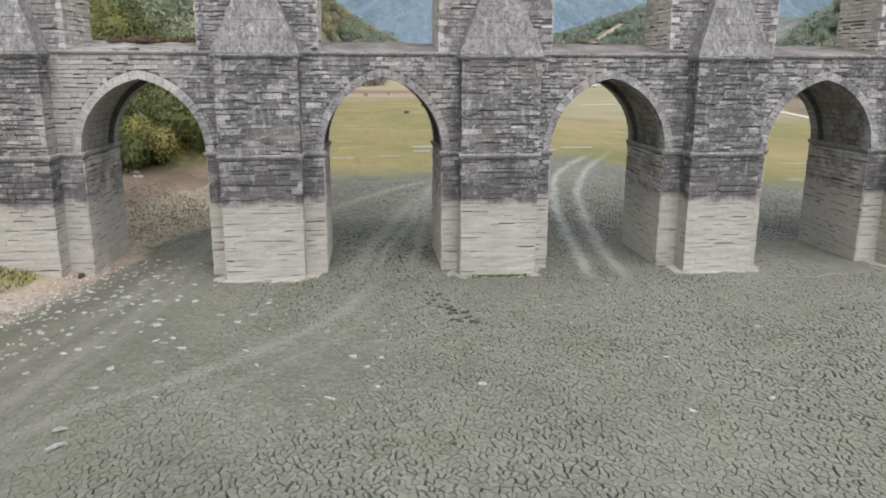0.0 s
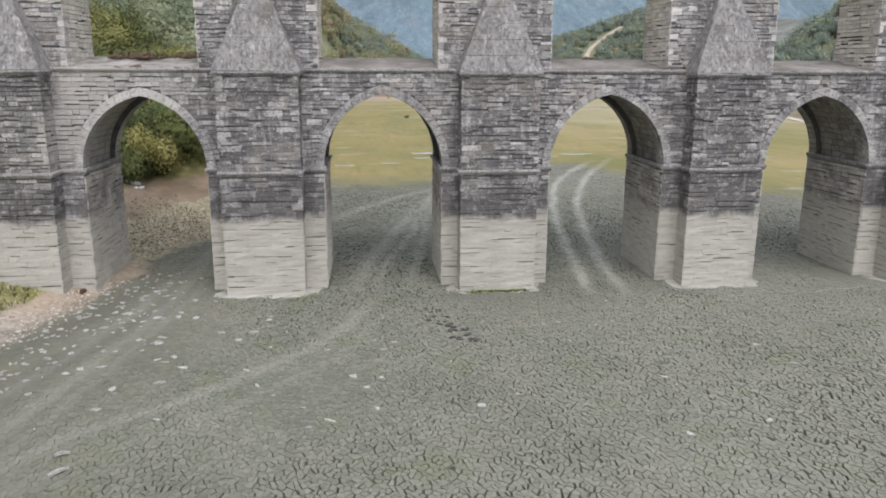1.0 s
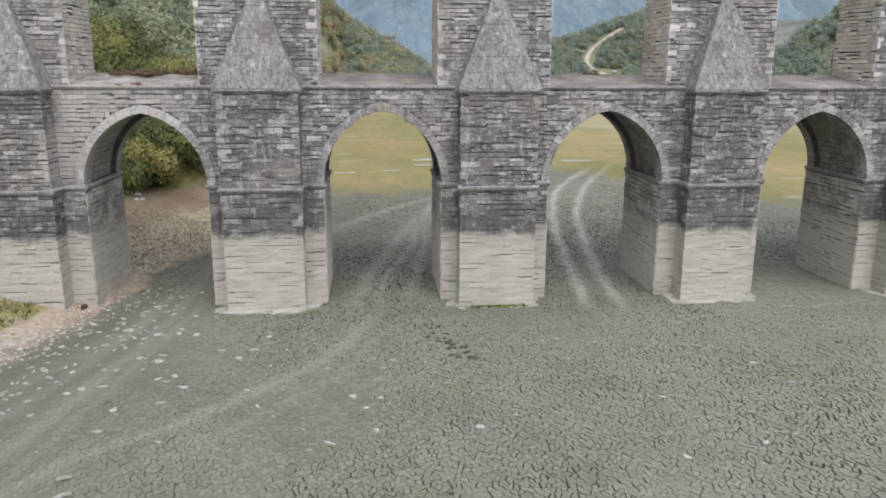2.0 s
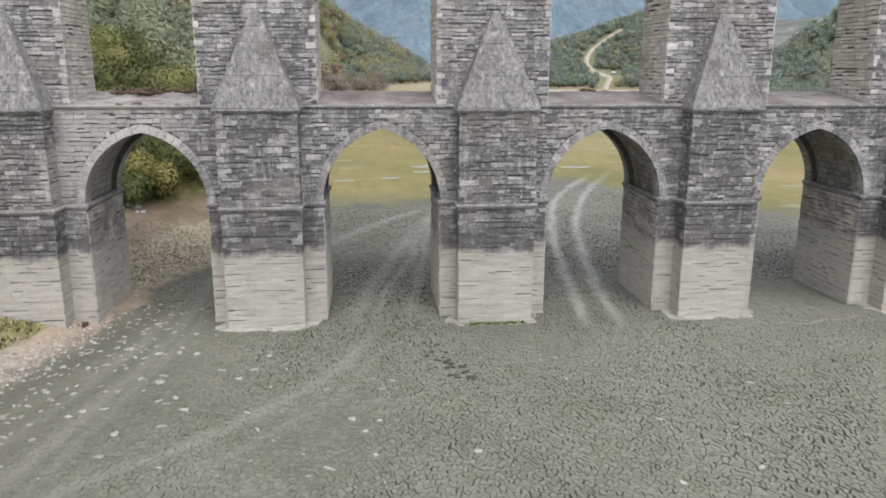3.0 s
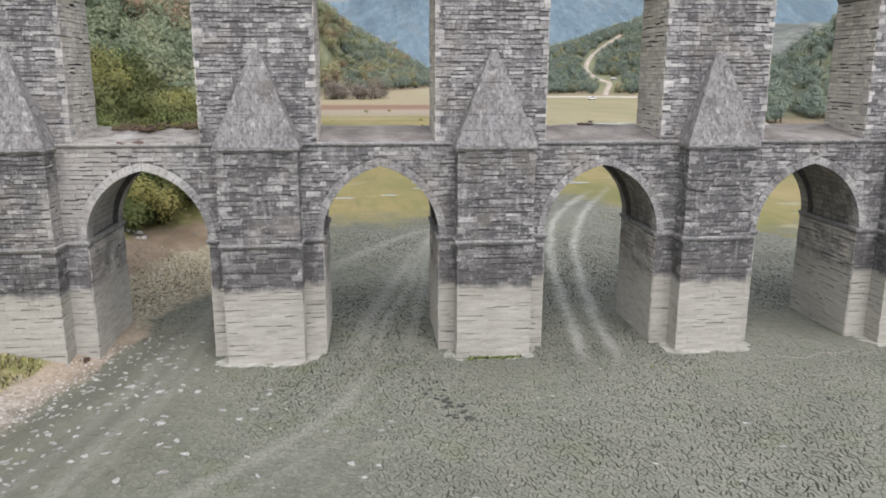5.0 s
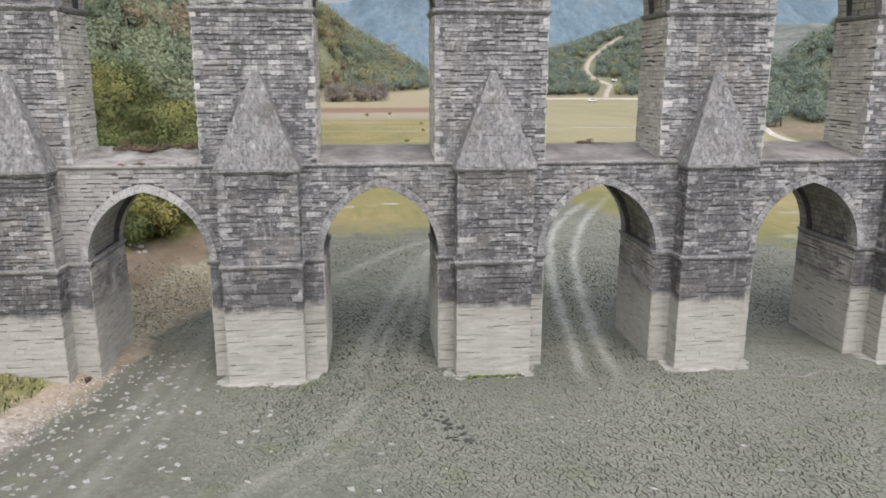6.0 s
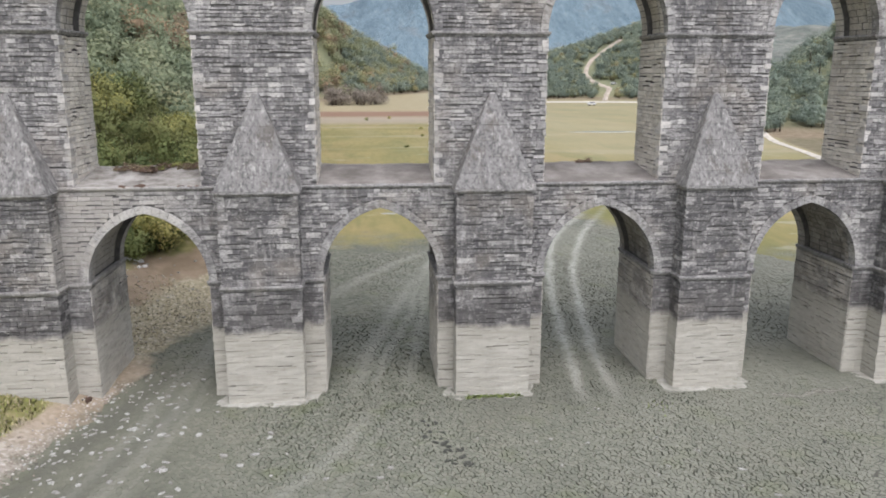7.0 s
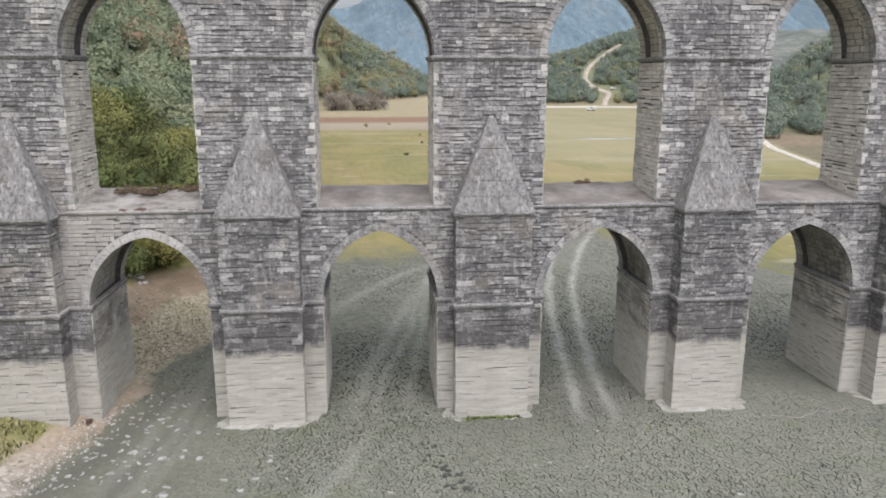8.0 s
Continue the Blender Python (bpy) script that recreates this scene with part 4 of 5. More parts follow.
gx = spread([(-2600, -600, 100), (-600, -120, 20), (-120, -30, 4), (-30, 50, 0.8), (50, 140, 3), (140, 300, 8), (300, 700, 30), (700, 2600, 100)])
gy = spread([(-900, -120, 60), (-120, -40, 8), (-40, 60, 0.8), (60, 150, 3), (150, 450, 9), (450, 700, 14), (700, 3000, 100)])
GX, GY = np.meshgrid(gx, gy)
PLATES_Y0, PLATES_Y1 = -23.0, 46.0


def plate_zone(x, y):
    """Where the mud plates are built singly: a wedge of the lake bed before and behind the arches."""
    d = y + 38.9
    m = np.minimum(0.60 * d + 2 - np.abs(x - 7.5 - 0.1 * d), np.minimum(y - PLATES_Y0, 34 + 11 * smooth(12, 24, x) * (1 - smooth(30, 44, x)) - 8 * smooth(33, 45, x) + 5 * waves(x * 0.25, y * 0.25, 17, 3) - y))
    return np.minimum(m, -0.3 - shore(x, y) + 0.6 * waves(x * 2.3, y * 2.3, 6, 2))


GZ = land(GX, GY) - 0.2 * smooth(0.0, 0.8, plate_zone(GX, GY))
# the valley's rim closes the view all round
GZ = GZ + smooth(500, 900, -GX) * 60 + smooth(300, 800, -GY) * 60
n_y, n_x = GX.shape
verts = np.stack([GX, GY, GZ], -1).reshape(-1, 3).tolist()
faces = [(j * n_x + i, j * n_x + i + 1, (j + 1) * n_x + i + 1, (j + 1) * n_x + i) for j in range(n_y - 1) for i in range(n_x - 1)]
ground = piece("ground", verts, faces, ground_mat)
tagged(ground, "dry lake bed of cracked grey mud running into meadow and slopes", "ground", kind="structure")
ground.data.polygons.foreach_set("use_smooth", [True] * len(faces))


def float_attribute(me, name, values):
    me.attributes.new(name, "FLOAT", "POINT").data.foreach_set("value", np.asarray(values, np.float32))


float_attribute(ground.data, "track", track_amount(GX, GY).ravel())
float_attribute(ground.data, "damp", damp_amount(GX, GY).ravel())
float_attribute(ground.data, "shore", shore(GX, GY).ravel())
float_attribute(ground.data, "wood", woodland(GX, GY).ravel())

# mud plates: Voronoi cells with the shrinkage cracks between them
def clip(poly, mx, my, nx_, ny_):
    out = []
    m = len(poly)
    for i in range(m):
        ax, ay = poly[i]
        bx, by = poly[(i + 1) % m]
        da, db = (ax - mx) * nx_ + (ay - my) * ny_, (bx - mx) * nx_ + (by - my) * ny_
        if da <= 0:
            out.append((ax, ay))
        if (da < 0 < db) or (db < 0 < da):
            t = da / (da - db)
            out.append((ax + (bx - ax) * t, ay + (by - ay) * t))
    return out


def crack_width(ax, ay, bx, by):
    """The same for both plates at a crack: many cracks are hairlines, some gape."""
    v = math.sin((ax + bx) * 91.7 + (ay + by) * 47.3) * 4371.3
    v -= math.floor(v)
    return 0.004 if v < 0.3 else 0.012 + 0.055 * ((v - 0.3) / 0.7) ** 1.8


NEAR = sorted(((i, j) for i in (-2, -1, 0, 1, 2) for j in (-2, -1, 0, 1, 2) if i or j), key=lambda q: q[0] ** 2 + q[1] ** 2)


def mud_field(x0, x1, y0, y1, wide_, deep_, gape, lipped, singles):
    """Plates of about wide_ by deep_ metres; the cracks that run towards the arches gape most. The first ones may be objects of their own."""
    cols_n, rows_n = int((x1 - x0) / wide_), int((y1 - y0) / deep_) + 4
    sx = x0 + (np.arange(cols_n)[None, :] + 0.5 * (np.arange(rows_n)[:, None] % 2) + rng.uniform(-0.44, 0.44, (rows_n, cols_n))) * wide_
    sy = y0 + (np.arange(rows_n)[:, None] - 2 + rng.uniform(-0.44, 0.44, (rows_n, cols_n))) * deep_
    keep = (plate_zone(sx, sy) > 0) & (sy > y0) & (sy < y1)
    off = np.abs((sx - PIER0 + BAY / 2) % BAY - BAY / 2)
    keep &= ~((sy > FRONT + 0.15) & (sy < BACK - 0.15) & (off < BAY / 2 - 3.3)) & ~((np.abs(sy - 0.6) < 0.6) & (off < 1.8))
    track = track_amount(sx, sy)
    bare = 0.5 + 0.5 * waves(sx * 0.22, sy * 0.22, 12, 3)
    cracked = smooth(-3.0, 2.5, sx - 0.12 * (sy + 12)) if y1 < 5 else 0.45 + 0.55 * smooth(-1.5, 3.5, sx)
    width = gape * (0.2 + 1.25 * bare) * (1 - 0.85 * np.clip(track * 2.4, 0, 1)) * (0.2 + 0.8 * cracked) * (1 + 0.5 * smooth(-18, -5, sy) * (y1 < 5)) * (1 - 0.75 * pool_bed(sx, sy))
    level = land(sx, sy) + rng.normal(0, 0.008, sx.shape) - (0.0 if lipped else 0.02)
    damp = damp_amount(sx, sy).tolist()
    SX, SY, KEEP, CRUSH, LEVEL, TRACK = sx.tolist(), sy.tolist(), keep.tolist(), width.tolist(), level.tolist(), track.tolist()
    plates, tr, da, count = Soup(), [], [], 0
    kx, ky = wide_ * 1.4, deep_ * 1.4
    for j in range(2, rows_n - 2):
        for i in range(2, cols_n - 2):
            if not KEEP[j][i]:
                continue
            x, y = SX[j][i], SY[j][i]
            poly = [(x - kx, y - ky), (x + kx, y - ky), (x + kx, y + ky), (x - kx, y + ky)]
            far = kx * kx + ky * ky
            for dj, di in NEAR:
                ox, oy = SX[j + dj][i + di], SY[j + dj][i + di]
                vx, vy = ox - x, oy - y
                q = vx * vx + vy * vy
                if q / 4 > far:
                    continue
                g = crack_width(x, y, ox, oy) * CRUSH[j][i] * (0.12 + 1.05 * abs(vx) / math.sqrt(q)) / math.sqrt(q)
                poly = clip(poly, x + vx * (0.5 - g), y + vy * (0.5 - g), vx, vy)
                if len(poly) < 3:
                    break
                far = max((a - x) ** 2 + (b - y) ** 2 for a, b in poly)
            m = len(poly)
            if m < 3:
                continue
            cx, cy = sum(a for a, _ in poly) / m, sum(b for _, b in poly) / m
            z = LEVEL[j][i]
            if lipped:
                lip = 0.012 + 0.012 * rnd.random()
                vs = [(cx + (a - cx) * 0.9, cy + (b - cy) * 0.9, z + rnd.uniform(-0.006, 0.006)) for a, b in poly]
                vs += [(a, b, z - lip) for a, b in poly] + [(a, b, z - 0.22) for a, b in poly]
                fs = [tuple(range(m))] + [(k * m + e, k * m + m + e, k * m + m + (e + 1) % m, k * m + (e + 1) % m) for k in (0, 1) for e in range(m)]
            else:
                vs = [(a, b, z + rnd.uniform(-0.012, 0.012)) for a, b in poly] + [(a, b, z - 0.22) for a, b in poly]
                fs = [tuple(range(m))] + [(e, m + e, m + (e + 1) % m, (e + 1) % m) for e in range(m)]
            if count < singles and -21.0 < y < -16.0 and 2.5 < x < 13.0:
                ob = piece("mud_plate", vs, fs, mud_each, ground)
                float_attribute(ob.data, "track", [TRACK[j][i]] * len(vs))
                float_attribute(ob.data, "damp", [damp[j][i]] * len(vs))
                count += 1
            else:
                plates.add(vs, fs)
                tr += [TRACK[j][i]] * len(vs)
                da += [damp[j][i]] * len(vs)
    field = plates.make("mud_plates", mud_many, ground, kind="stuff")
    float_attribute(field.data, "track", tr)
    float_attribute(field.data, "damp", da)


mud_field(-32, 58, PLATES_Y0, 3.1, 0.165, 0.28, 0.58, True, 300)
mud_field(-14, 62, 2.2, PLATES_Y1, 0.25, 0.4, 1.05, False, 0)


# ---------------------------------------------------------------- the distance
def mountain(name, y0, ridge, colour, seed, label):
    """A far forested ridge, so far off that it does not shift; haze is mixed into its colours."""
    xs, ts = np.linspace(-2600, 2600, 200), np.linspace(0, 1, 40)
    X, T = np.meshgrid(xs, ts)
    top = np.array([ridge(v) for v in xs])[None, :]
    Z = top * T ** 0.8 + 30 * T * waves(X * 0.014, T * 5, seed) * 1.0 - 5
    Y = y0 + 700 * T + 30 * waves(X * 0.01, T * 6, seed + 1)
    m = len(xs)
    fs = [(j * m + i, j * m + i + 1, (j + 1) * m + i + 1, (j + 1) * m + i) for j in range(len(ts) - 1) for i in range(m - 1)]
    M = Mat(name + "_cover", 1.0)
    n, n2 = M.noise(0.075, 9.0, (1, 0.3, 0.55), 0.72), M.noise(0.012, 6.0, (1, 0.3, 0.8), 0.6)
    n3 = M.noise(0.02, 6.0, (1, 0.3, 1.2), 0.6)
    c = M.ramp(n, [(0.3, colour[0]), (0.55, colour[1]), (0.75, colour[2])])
    # broad dark patches paint in the shade of the valleys
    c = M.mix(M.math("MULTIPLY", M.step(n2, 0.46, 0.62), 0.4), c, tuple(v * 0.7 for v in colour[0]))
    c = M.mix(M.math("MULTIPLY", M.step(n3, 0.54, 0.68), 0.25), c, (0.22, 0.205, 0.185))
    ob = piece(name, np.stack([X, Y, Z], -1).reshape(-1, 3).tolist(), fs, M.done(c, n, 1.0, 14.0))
    ob.data.polygons.foreach_set("use_smooth", [True] * len(fs))
    return tagged(ob, label, "mountain", kind="structure")


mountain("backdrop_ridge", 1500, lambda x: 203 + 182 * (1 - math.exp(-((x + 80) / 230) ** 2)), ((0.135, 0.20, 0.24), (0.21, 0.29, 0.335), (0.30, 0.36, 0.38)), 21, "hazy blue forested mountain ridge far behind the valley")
mountain("backdrop_spur", 800, lambda x: 118 * math.exp(-((x - 850) / 230) ** 2), ((0.15, 0.18, 0.165), (0.29, 0.305, 0.265), (0.46, 0.43, 0.375)), 31, "grey-green wooded spur behind the nearer hill, paled by haze in its colour")


# ---------------------------------------------------------------- plants
CUBE = np.array([[(-1, -1, -1), (-1, 1, -1), (1, 1, -1), (1, -1, -1)], [(-1, -1, 1), (1, -1, 1), (1, 1, 1), (-1, 1, 1)], [(-1, -1, -1), (1, -1, -1), (1, -1, 1), (-1, -1, 1)],
                 [(1, 1, -1), (-1, 1, -1), (-1, 1, 1), (1, 1, 1)], [(-1, 1, -1), (-1, -1, -1), (-1, -1, 1), (-1, 1, 1)], [(1, -1, -1), (1, 1, -1), (1, 1, 1), (1, -1, 1)]], float)


def leaf_cloud(centre, size, count, leaf, r, lobes=7, flat=0.7, spread=0.36, full=(0.28, 0.55)):
    """Leaf clumps on several uneven lobes: returns arrays of quads (n, 4, 3)."""
    lob = r.normal(0, spread, (lobes, 3)) * size
    lob[:, 2] = np.abs(lob[:, 2]) * flat + size * 0.25
    rad = r.uniform(*full, lobes) * size
    pick = r.integers(0, lobes, count)
    d = r.normal(0, 1, (count, 3)) + [0, 0, 0.25]
    d /= np.linalg.norm(d, axis=1, keepdims=True)
    c = lob[pick] + d * (rad[pick] * r.uniform(0.55, 1.08, count))[:, None] * [1, 1, flat]
    c[:, 2] = np.abs(c[:, 2])
    nrm = d + r.normal(0, 0.25, (count, 3)) + [0, 0, 0.2]
    nrm /= np.linalg.norm(nrm, axis=1, keepdims=True)
    a = np.cross(nrm, r.normal(0, 1, (count, 3)))
    a /= np.linalg.norm(a, axis=1, keepdims=True)
    b = np.cross(nrm, a)
    s = leaf * r.uniform(0.5, 1.3, count)[:, None]
    quads = np.stack([c - a * s - b * s * 0.6, c + a * s - b * s * 0.5, c + a * s * 0.7 + b * s * 0.7, c - a * s * 0.8 + b * s * 0.6], 1)
    soft = np.repeat((d * 0.8 + [0, 0, 0.3])[:, None, :], 4, 1)
    tone = np.clip(r.normal(0.45, 0.24) + 0.2 * r.normal(0, 1, lobes), 0, 1)
    # the dense inside of every lobe, its inner shade put in as a darker tone
    inner = CUBE[None] * (rad * 0.22)[:, None, None, None] * [1, 1, min(flat, 0.8)] + lob[:, None, None, :]
    inner = inner.reshape(-1, 4, 3)
    inner = inner + r.normal(0, 0.05 * size, inner.shape) * 0.4
    inner[:, :, 2] = np.maximum(inner[:, :, 2], 0.0)
    bulge = np.tile(CUBE / math.sqrt(3) * 0.8 + [0, 0, 0.25], (lobes, 1, 1))
    quads, soft = np.concatenate([quads, inner]), np.concatenate([soft, bulge])
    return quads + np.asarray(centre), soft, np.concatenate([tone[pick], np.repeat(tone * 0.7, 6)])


def leaves_object(name, quads, material, parent=None, label="", category="", group="", kind=""):
    tone = np.concatenate([b for _, _, b in quads])
    q = np.concatenate([a for a, _, _ in quads])
    nrm = np.concatenate([n for _, n, _ in quads])
    nrm = nrm / np.linalg.norm(nrm, axis=2, keepdims=True)
    me = bpy.data.meshes.new(name)
    me.vertices.add(len(q) * 4)
    me.vertices.foreach_set("co", q.reshape(-1).astype(np.float32))
    me.loops.add(len(q) * 4)
    me.loops.foreach_set("vertex_index", np.arange(len(q) * 4, dtype=np.int32))
    me.polygons.add(len(q))
    me.polygons.foreach_set("loop_start", np.arange(0, len(q) * 4, 4, dtype=np.int32))
    me.materials.append(material)
    me.update(calc_edges=True)
    float_attribute(me, "tone", np.repeat(tone, 4))
    me.polygons.foreach_set("use_smooth", np.ones(len(q), bool))
    me.normals_split_custom_set_from_vertices(nrm.reshape(-1, 3).tolist())
    ob = new(name, me)
    ob.parent = parent
    return tagged(ob, label, category, group, kind)


def limbs(centre, height, r, n=5, thick=0.07):
    """Tapered stems that fan out from the ground."""
    s = Soup()
    c = Vector(centre)
    for k in range(n):
        a = r.uniform(0, 2 * math.pi)
        tip = c + Vector((math.cos(a), math.sin(a), 0)) * height * r.uniform(0.15, 0.45) + Vector((0, 0, height * r.uniform(0.6, 0.95)))
        mid = c.lerp(tip, 0.5) + Vector((r.uniform(-0.1, 0.1), r.uniform(-0.1, 0.1), 0.1)) * height * 0.5
        rings = []
        for q, w in ((c - Vector((0, 0, 0.3)), thick), (mid, thick * 0.6), (tip, thick * 0.2)):
            rings.append([q + Vector((math.cos(t), math.sin(t), 0)) * w for t in (0, 1.26, 2.51, 3.77, 5.03)])
        vs = [v for ring in rings for v in ring]
        fs = [(5 * m + e, 5 * m + (e + 1) % 5, 5 * m + 5 + (e + 1) % 5, 5 * m + 5 + e) for m in (0, 1) for e in range(5)]
        s.add(vs, fs)
    return s


def shrub(x, y, size, leaf, count, material, label, category="shrub", name="shrub", group="shrubs on the bank", lobes=8, flat=0.7):
    z = float(land(np.array([x]), np.array([y]))[0])
    e = empty(name, label, category, group)
    e.location = (x, y, z)
    limbs((0, 0, 0), size * 1.1, rnd, 5, 0.05 * size / 2).make("woody_base", bark, e)
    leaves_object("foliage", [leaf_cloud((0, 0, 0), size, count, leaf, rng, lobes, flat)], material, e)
    return e


# dense shrubs on the left bank, seen through the first arches
placed = []
tries = 0
while len(placed) < 54 and tries < 6000:
    tries += 1
    y = rng.uniform(21, 40)
    x = rng.uniform(-0.37, -0.14) * (y + 38.6) + 7.7
    d = float(shore(np.array([x]), np.array([y]))[0])
    size = rng.uniform(1.8, 4.3)
    if d < 6.4 + 0.8 * size or any((x - a) ** 2 + (y - b) ** 2 < 6.6 for a, b in placed):
        continue
    placed.append((x, y))
    tone = rng.uniform(0.5, 1.0) if y < 32.5 else rng.uniform(0.0, 0.75)
    mat = leaf_shrub if tone < 0.6 else leaf_bush
    shrub(x, y, size, 0.06 + 0.008 * size, 3800, mat, "dense olive-green shrub with yellowing leaves on the bank" if tone < 0.6 else "dark green bush among the shrubs of the bank", lobes=9, flat=rng.uniform(0.8, 1.35))


TRACK_LINE = [(0.312, 440), (0.312, 452), (0.3135, 463), (0.3176, 474), (0.304, 480), (0.292, 487), (0.284, 496), (0.285, 505), (0.292, 517), (0.302, 525), (0.313, 531), (0.329, 537)]


def on_track(x, y):
    """Whether a place lies on the winding track or just below it, where it is kept clear."""
    if not 425 < y < 545:
        return False
    for (s0, a), (s1, b) in zip(TRACK_LINE, TRACK_LINE[1:]):
        for k in range(6):
            t = k / 6
            dx, dy = x - 7.7 - (s0 + (s1 - s0) * t) * (a + (b - a) * t + 38.6), y - a - (b - a) * t
            if abs(dx) < 3.8 and -8 < dy < 3:
                return True
    return False


for k in range(24):
    x, y = rng.uniform(-17, -8.6), rng.uniform(23.4, 31)
    size = rng.uniform(1.4, 2.3)
    while float(shore(np.array([x]), np.array([y]))[0]) < 5.4 + 0.75 * size + max(0, x + 9) * 0.5:
        y += 0.4
    shrub(x, y, size, 0.07, 1900, leaf_bush, "dark green bush at the foot of the wooded bank")


def far_wood(name, count, where, size, leaf, per, material, label, seed, lowest=1.0):
    """A wood of many crowns, each of loose leaf clumps over a stem."""
    r = np.random.default_rng(seed)
    quads, stems, n, guard = [], Soup(), 0, 0
    while n < count and guard < count * 40:
        guard += 1
        x, y = where(r)
        z = float(land(np.array([x]), np.array([y]))[0])
        if z < lowest or on_track(x, y) or (abs(x - 174.5) < 5 and -12 < y - 479 < 4):
            continue
        s = size * r.uniform(0.6, 1.25)
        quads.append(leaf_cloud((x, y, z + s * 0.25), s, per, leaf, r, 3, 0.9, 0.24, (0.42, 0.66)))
        w = 0.05 * s
        stems.add([(x - w, y, z - 0.5), (x + w, y - w, z - 0.5), (x, y + w, z - 0.5), (x, y, z + s)], [(0, 1, 3), (1, 2, 3), (2, 0, 3)])
        n += 1
    e = empty(name, label, "woodland", kind="stuff")
    leaves_object("crowns", quads, material, e)
    stems.make("trunks", bark, e)
    return e


def on_ray(lo, hi, y0, y1):
    return lambda r: (lambda y: (r.uniform(lo, hi) * (y + 38.6) + 7.7, y))(r.uniform(y0, y1))


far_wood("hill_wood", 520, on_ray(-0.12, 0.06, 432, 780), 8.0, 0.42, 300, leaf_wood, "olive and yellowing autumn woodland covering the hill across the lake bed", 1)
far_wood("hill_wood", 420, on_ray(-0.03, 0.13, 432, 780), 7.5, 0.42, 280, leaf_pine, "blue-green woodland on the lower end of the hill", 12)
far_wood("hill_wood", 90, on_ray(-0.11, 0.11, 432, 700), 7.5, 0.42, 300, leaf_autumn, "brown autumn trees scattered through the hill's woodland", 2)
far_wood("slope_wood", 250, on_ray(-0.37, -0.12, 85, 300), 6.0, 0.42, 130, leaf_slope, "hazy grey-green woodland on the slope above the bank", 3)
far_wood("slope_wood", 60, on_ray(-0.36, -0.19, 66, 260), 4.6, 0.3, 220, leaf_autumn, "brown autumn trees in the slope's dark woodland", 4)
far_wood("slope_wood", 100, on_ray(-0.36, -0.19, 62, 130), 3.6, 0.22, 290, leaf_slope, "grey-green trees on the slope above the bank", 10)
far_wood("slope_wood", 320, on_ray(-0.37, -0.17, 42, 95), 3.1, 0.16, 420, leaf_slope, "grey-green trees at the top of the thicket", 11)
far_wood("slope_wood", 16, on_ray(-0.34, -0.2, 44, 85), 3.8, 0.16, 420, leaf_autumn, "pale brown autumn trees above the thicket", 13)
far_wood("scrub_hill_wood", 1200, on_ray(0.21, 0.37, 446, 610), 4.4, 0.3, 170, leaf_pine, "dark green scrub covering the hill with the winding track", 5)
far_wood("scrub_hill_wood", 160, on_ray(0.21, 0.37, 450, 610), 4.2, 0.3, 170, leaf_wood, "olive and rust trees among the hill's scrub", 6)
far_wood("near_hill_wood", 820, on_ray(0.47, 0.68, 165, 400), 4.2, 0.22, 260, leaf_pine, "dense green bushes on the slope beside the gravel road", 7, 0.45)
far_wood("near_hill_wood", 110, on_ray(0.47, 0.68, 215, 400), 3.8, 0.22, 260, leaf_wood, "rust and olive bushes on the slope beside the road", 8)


# grey thicket at the edge of the reed field
for k in range(22):
    y = rng.uniform(385, 405)
    x = 7.7 + (y + 38.6) * rng.uniform(-0.048, 0.026)
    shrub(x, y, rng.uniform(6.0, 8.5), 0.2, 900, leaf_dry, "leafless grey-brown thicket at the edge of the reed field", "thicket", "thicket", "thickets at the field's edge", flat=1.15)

# small dark bushes dotted over the meadow
for x, y, size in ((24.0, 203, 1.5), (22.5, 175, 1.3), (16.5, 143, 1.2), (7.0, 248, 2.2), (15.5, 258, 1.8), (83, 292, 1.6), (30, 215, 1.2)):
    shrub(x, y, 0.65 * size, 0.07, 320, leaf_shrub, "small dark bush standing alone in the meadow", group="bushes in the meadow", lobes=5)

# weeds on the ledge
def weed(x, y, z, s, material, label):
    e = empty("weed_tuft", label, "weed", "weeds on the ledge")
    e.location = (x, y, z)
    leaves_object("foliage", [leaf_cloud((0, 0, -0.1), s * 1.3, 260, 0.035, rng, 9, 0.45)], material, e)


for k in range(30):
    x = -5.9 + 4.6 * k / 29 + rng.uniform(-0.15, 0.15)
    weed(x, 4.7 + 0.5 * math.sin(x * 1.7) + rng.uniform(-0.5, 0.5), LEDGE + 0.5, rng.uniform(0.25, 0.55), leaf_grass if k % 5 == 3 else leaf_rust,
         "thin green weeds growing on the stone ledge" if k % 5 == 3 else "rust-brown dry weeds growing on the stone ledge")
for x in (-5.0, -4.7, -4.2, -3.95, -2.0, -1.6, -1.2):
    weed(x, 1.38, LEDGE + 0.04, rng.uniform(0.12, 0.22), leaf_rust, "dry brown weeds rooted behind the cornice")
weed(20.0, 5.6, LEDGE + 0.5, 0.5, leaf_rust, "rust-brown dry weeds growing on the stone ledge")
weed(20.8, 5.7, LEDGE + 0.5, 0.4, leaf_rust, "rust-brown dry weeds growing on the stone ledge")


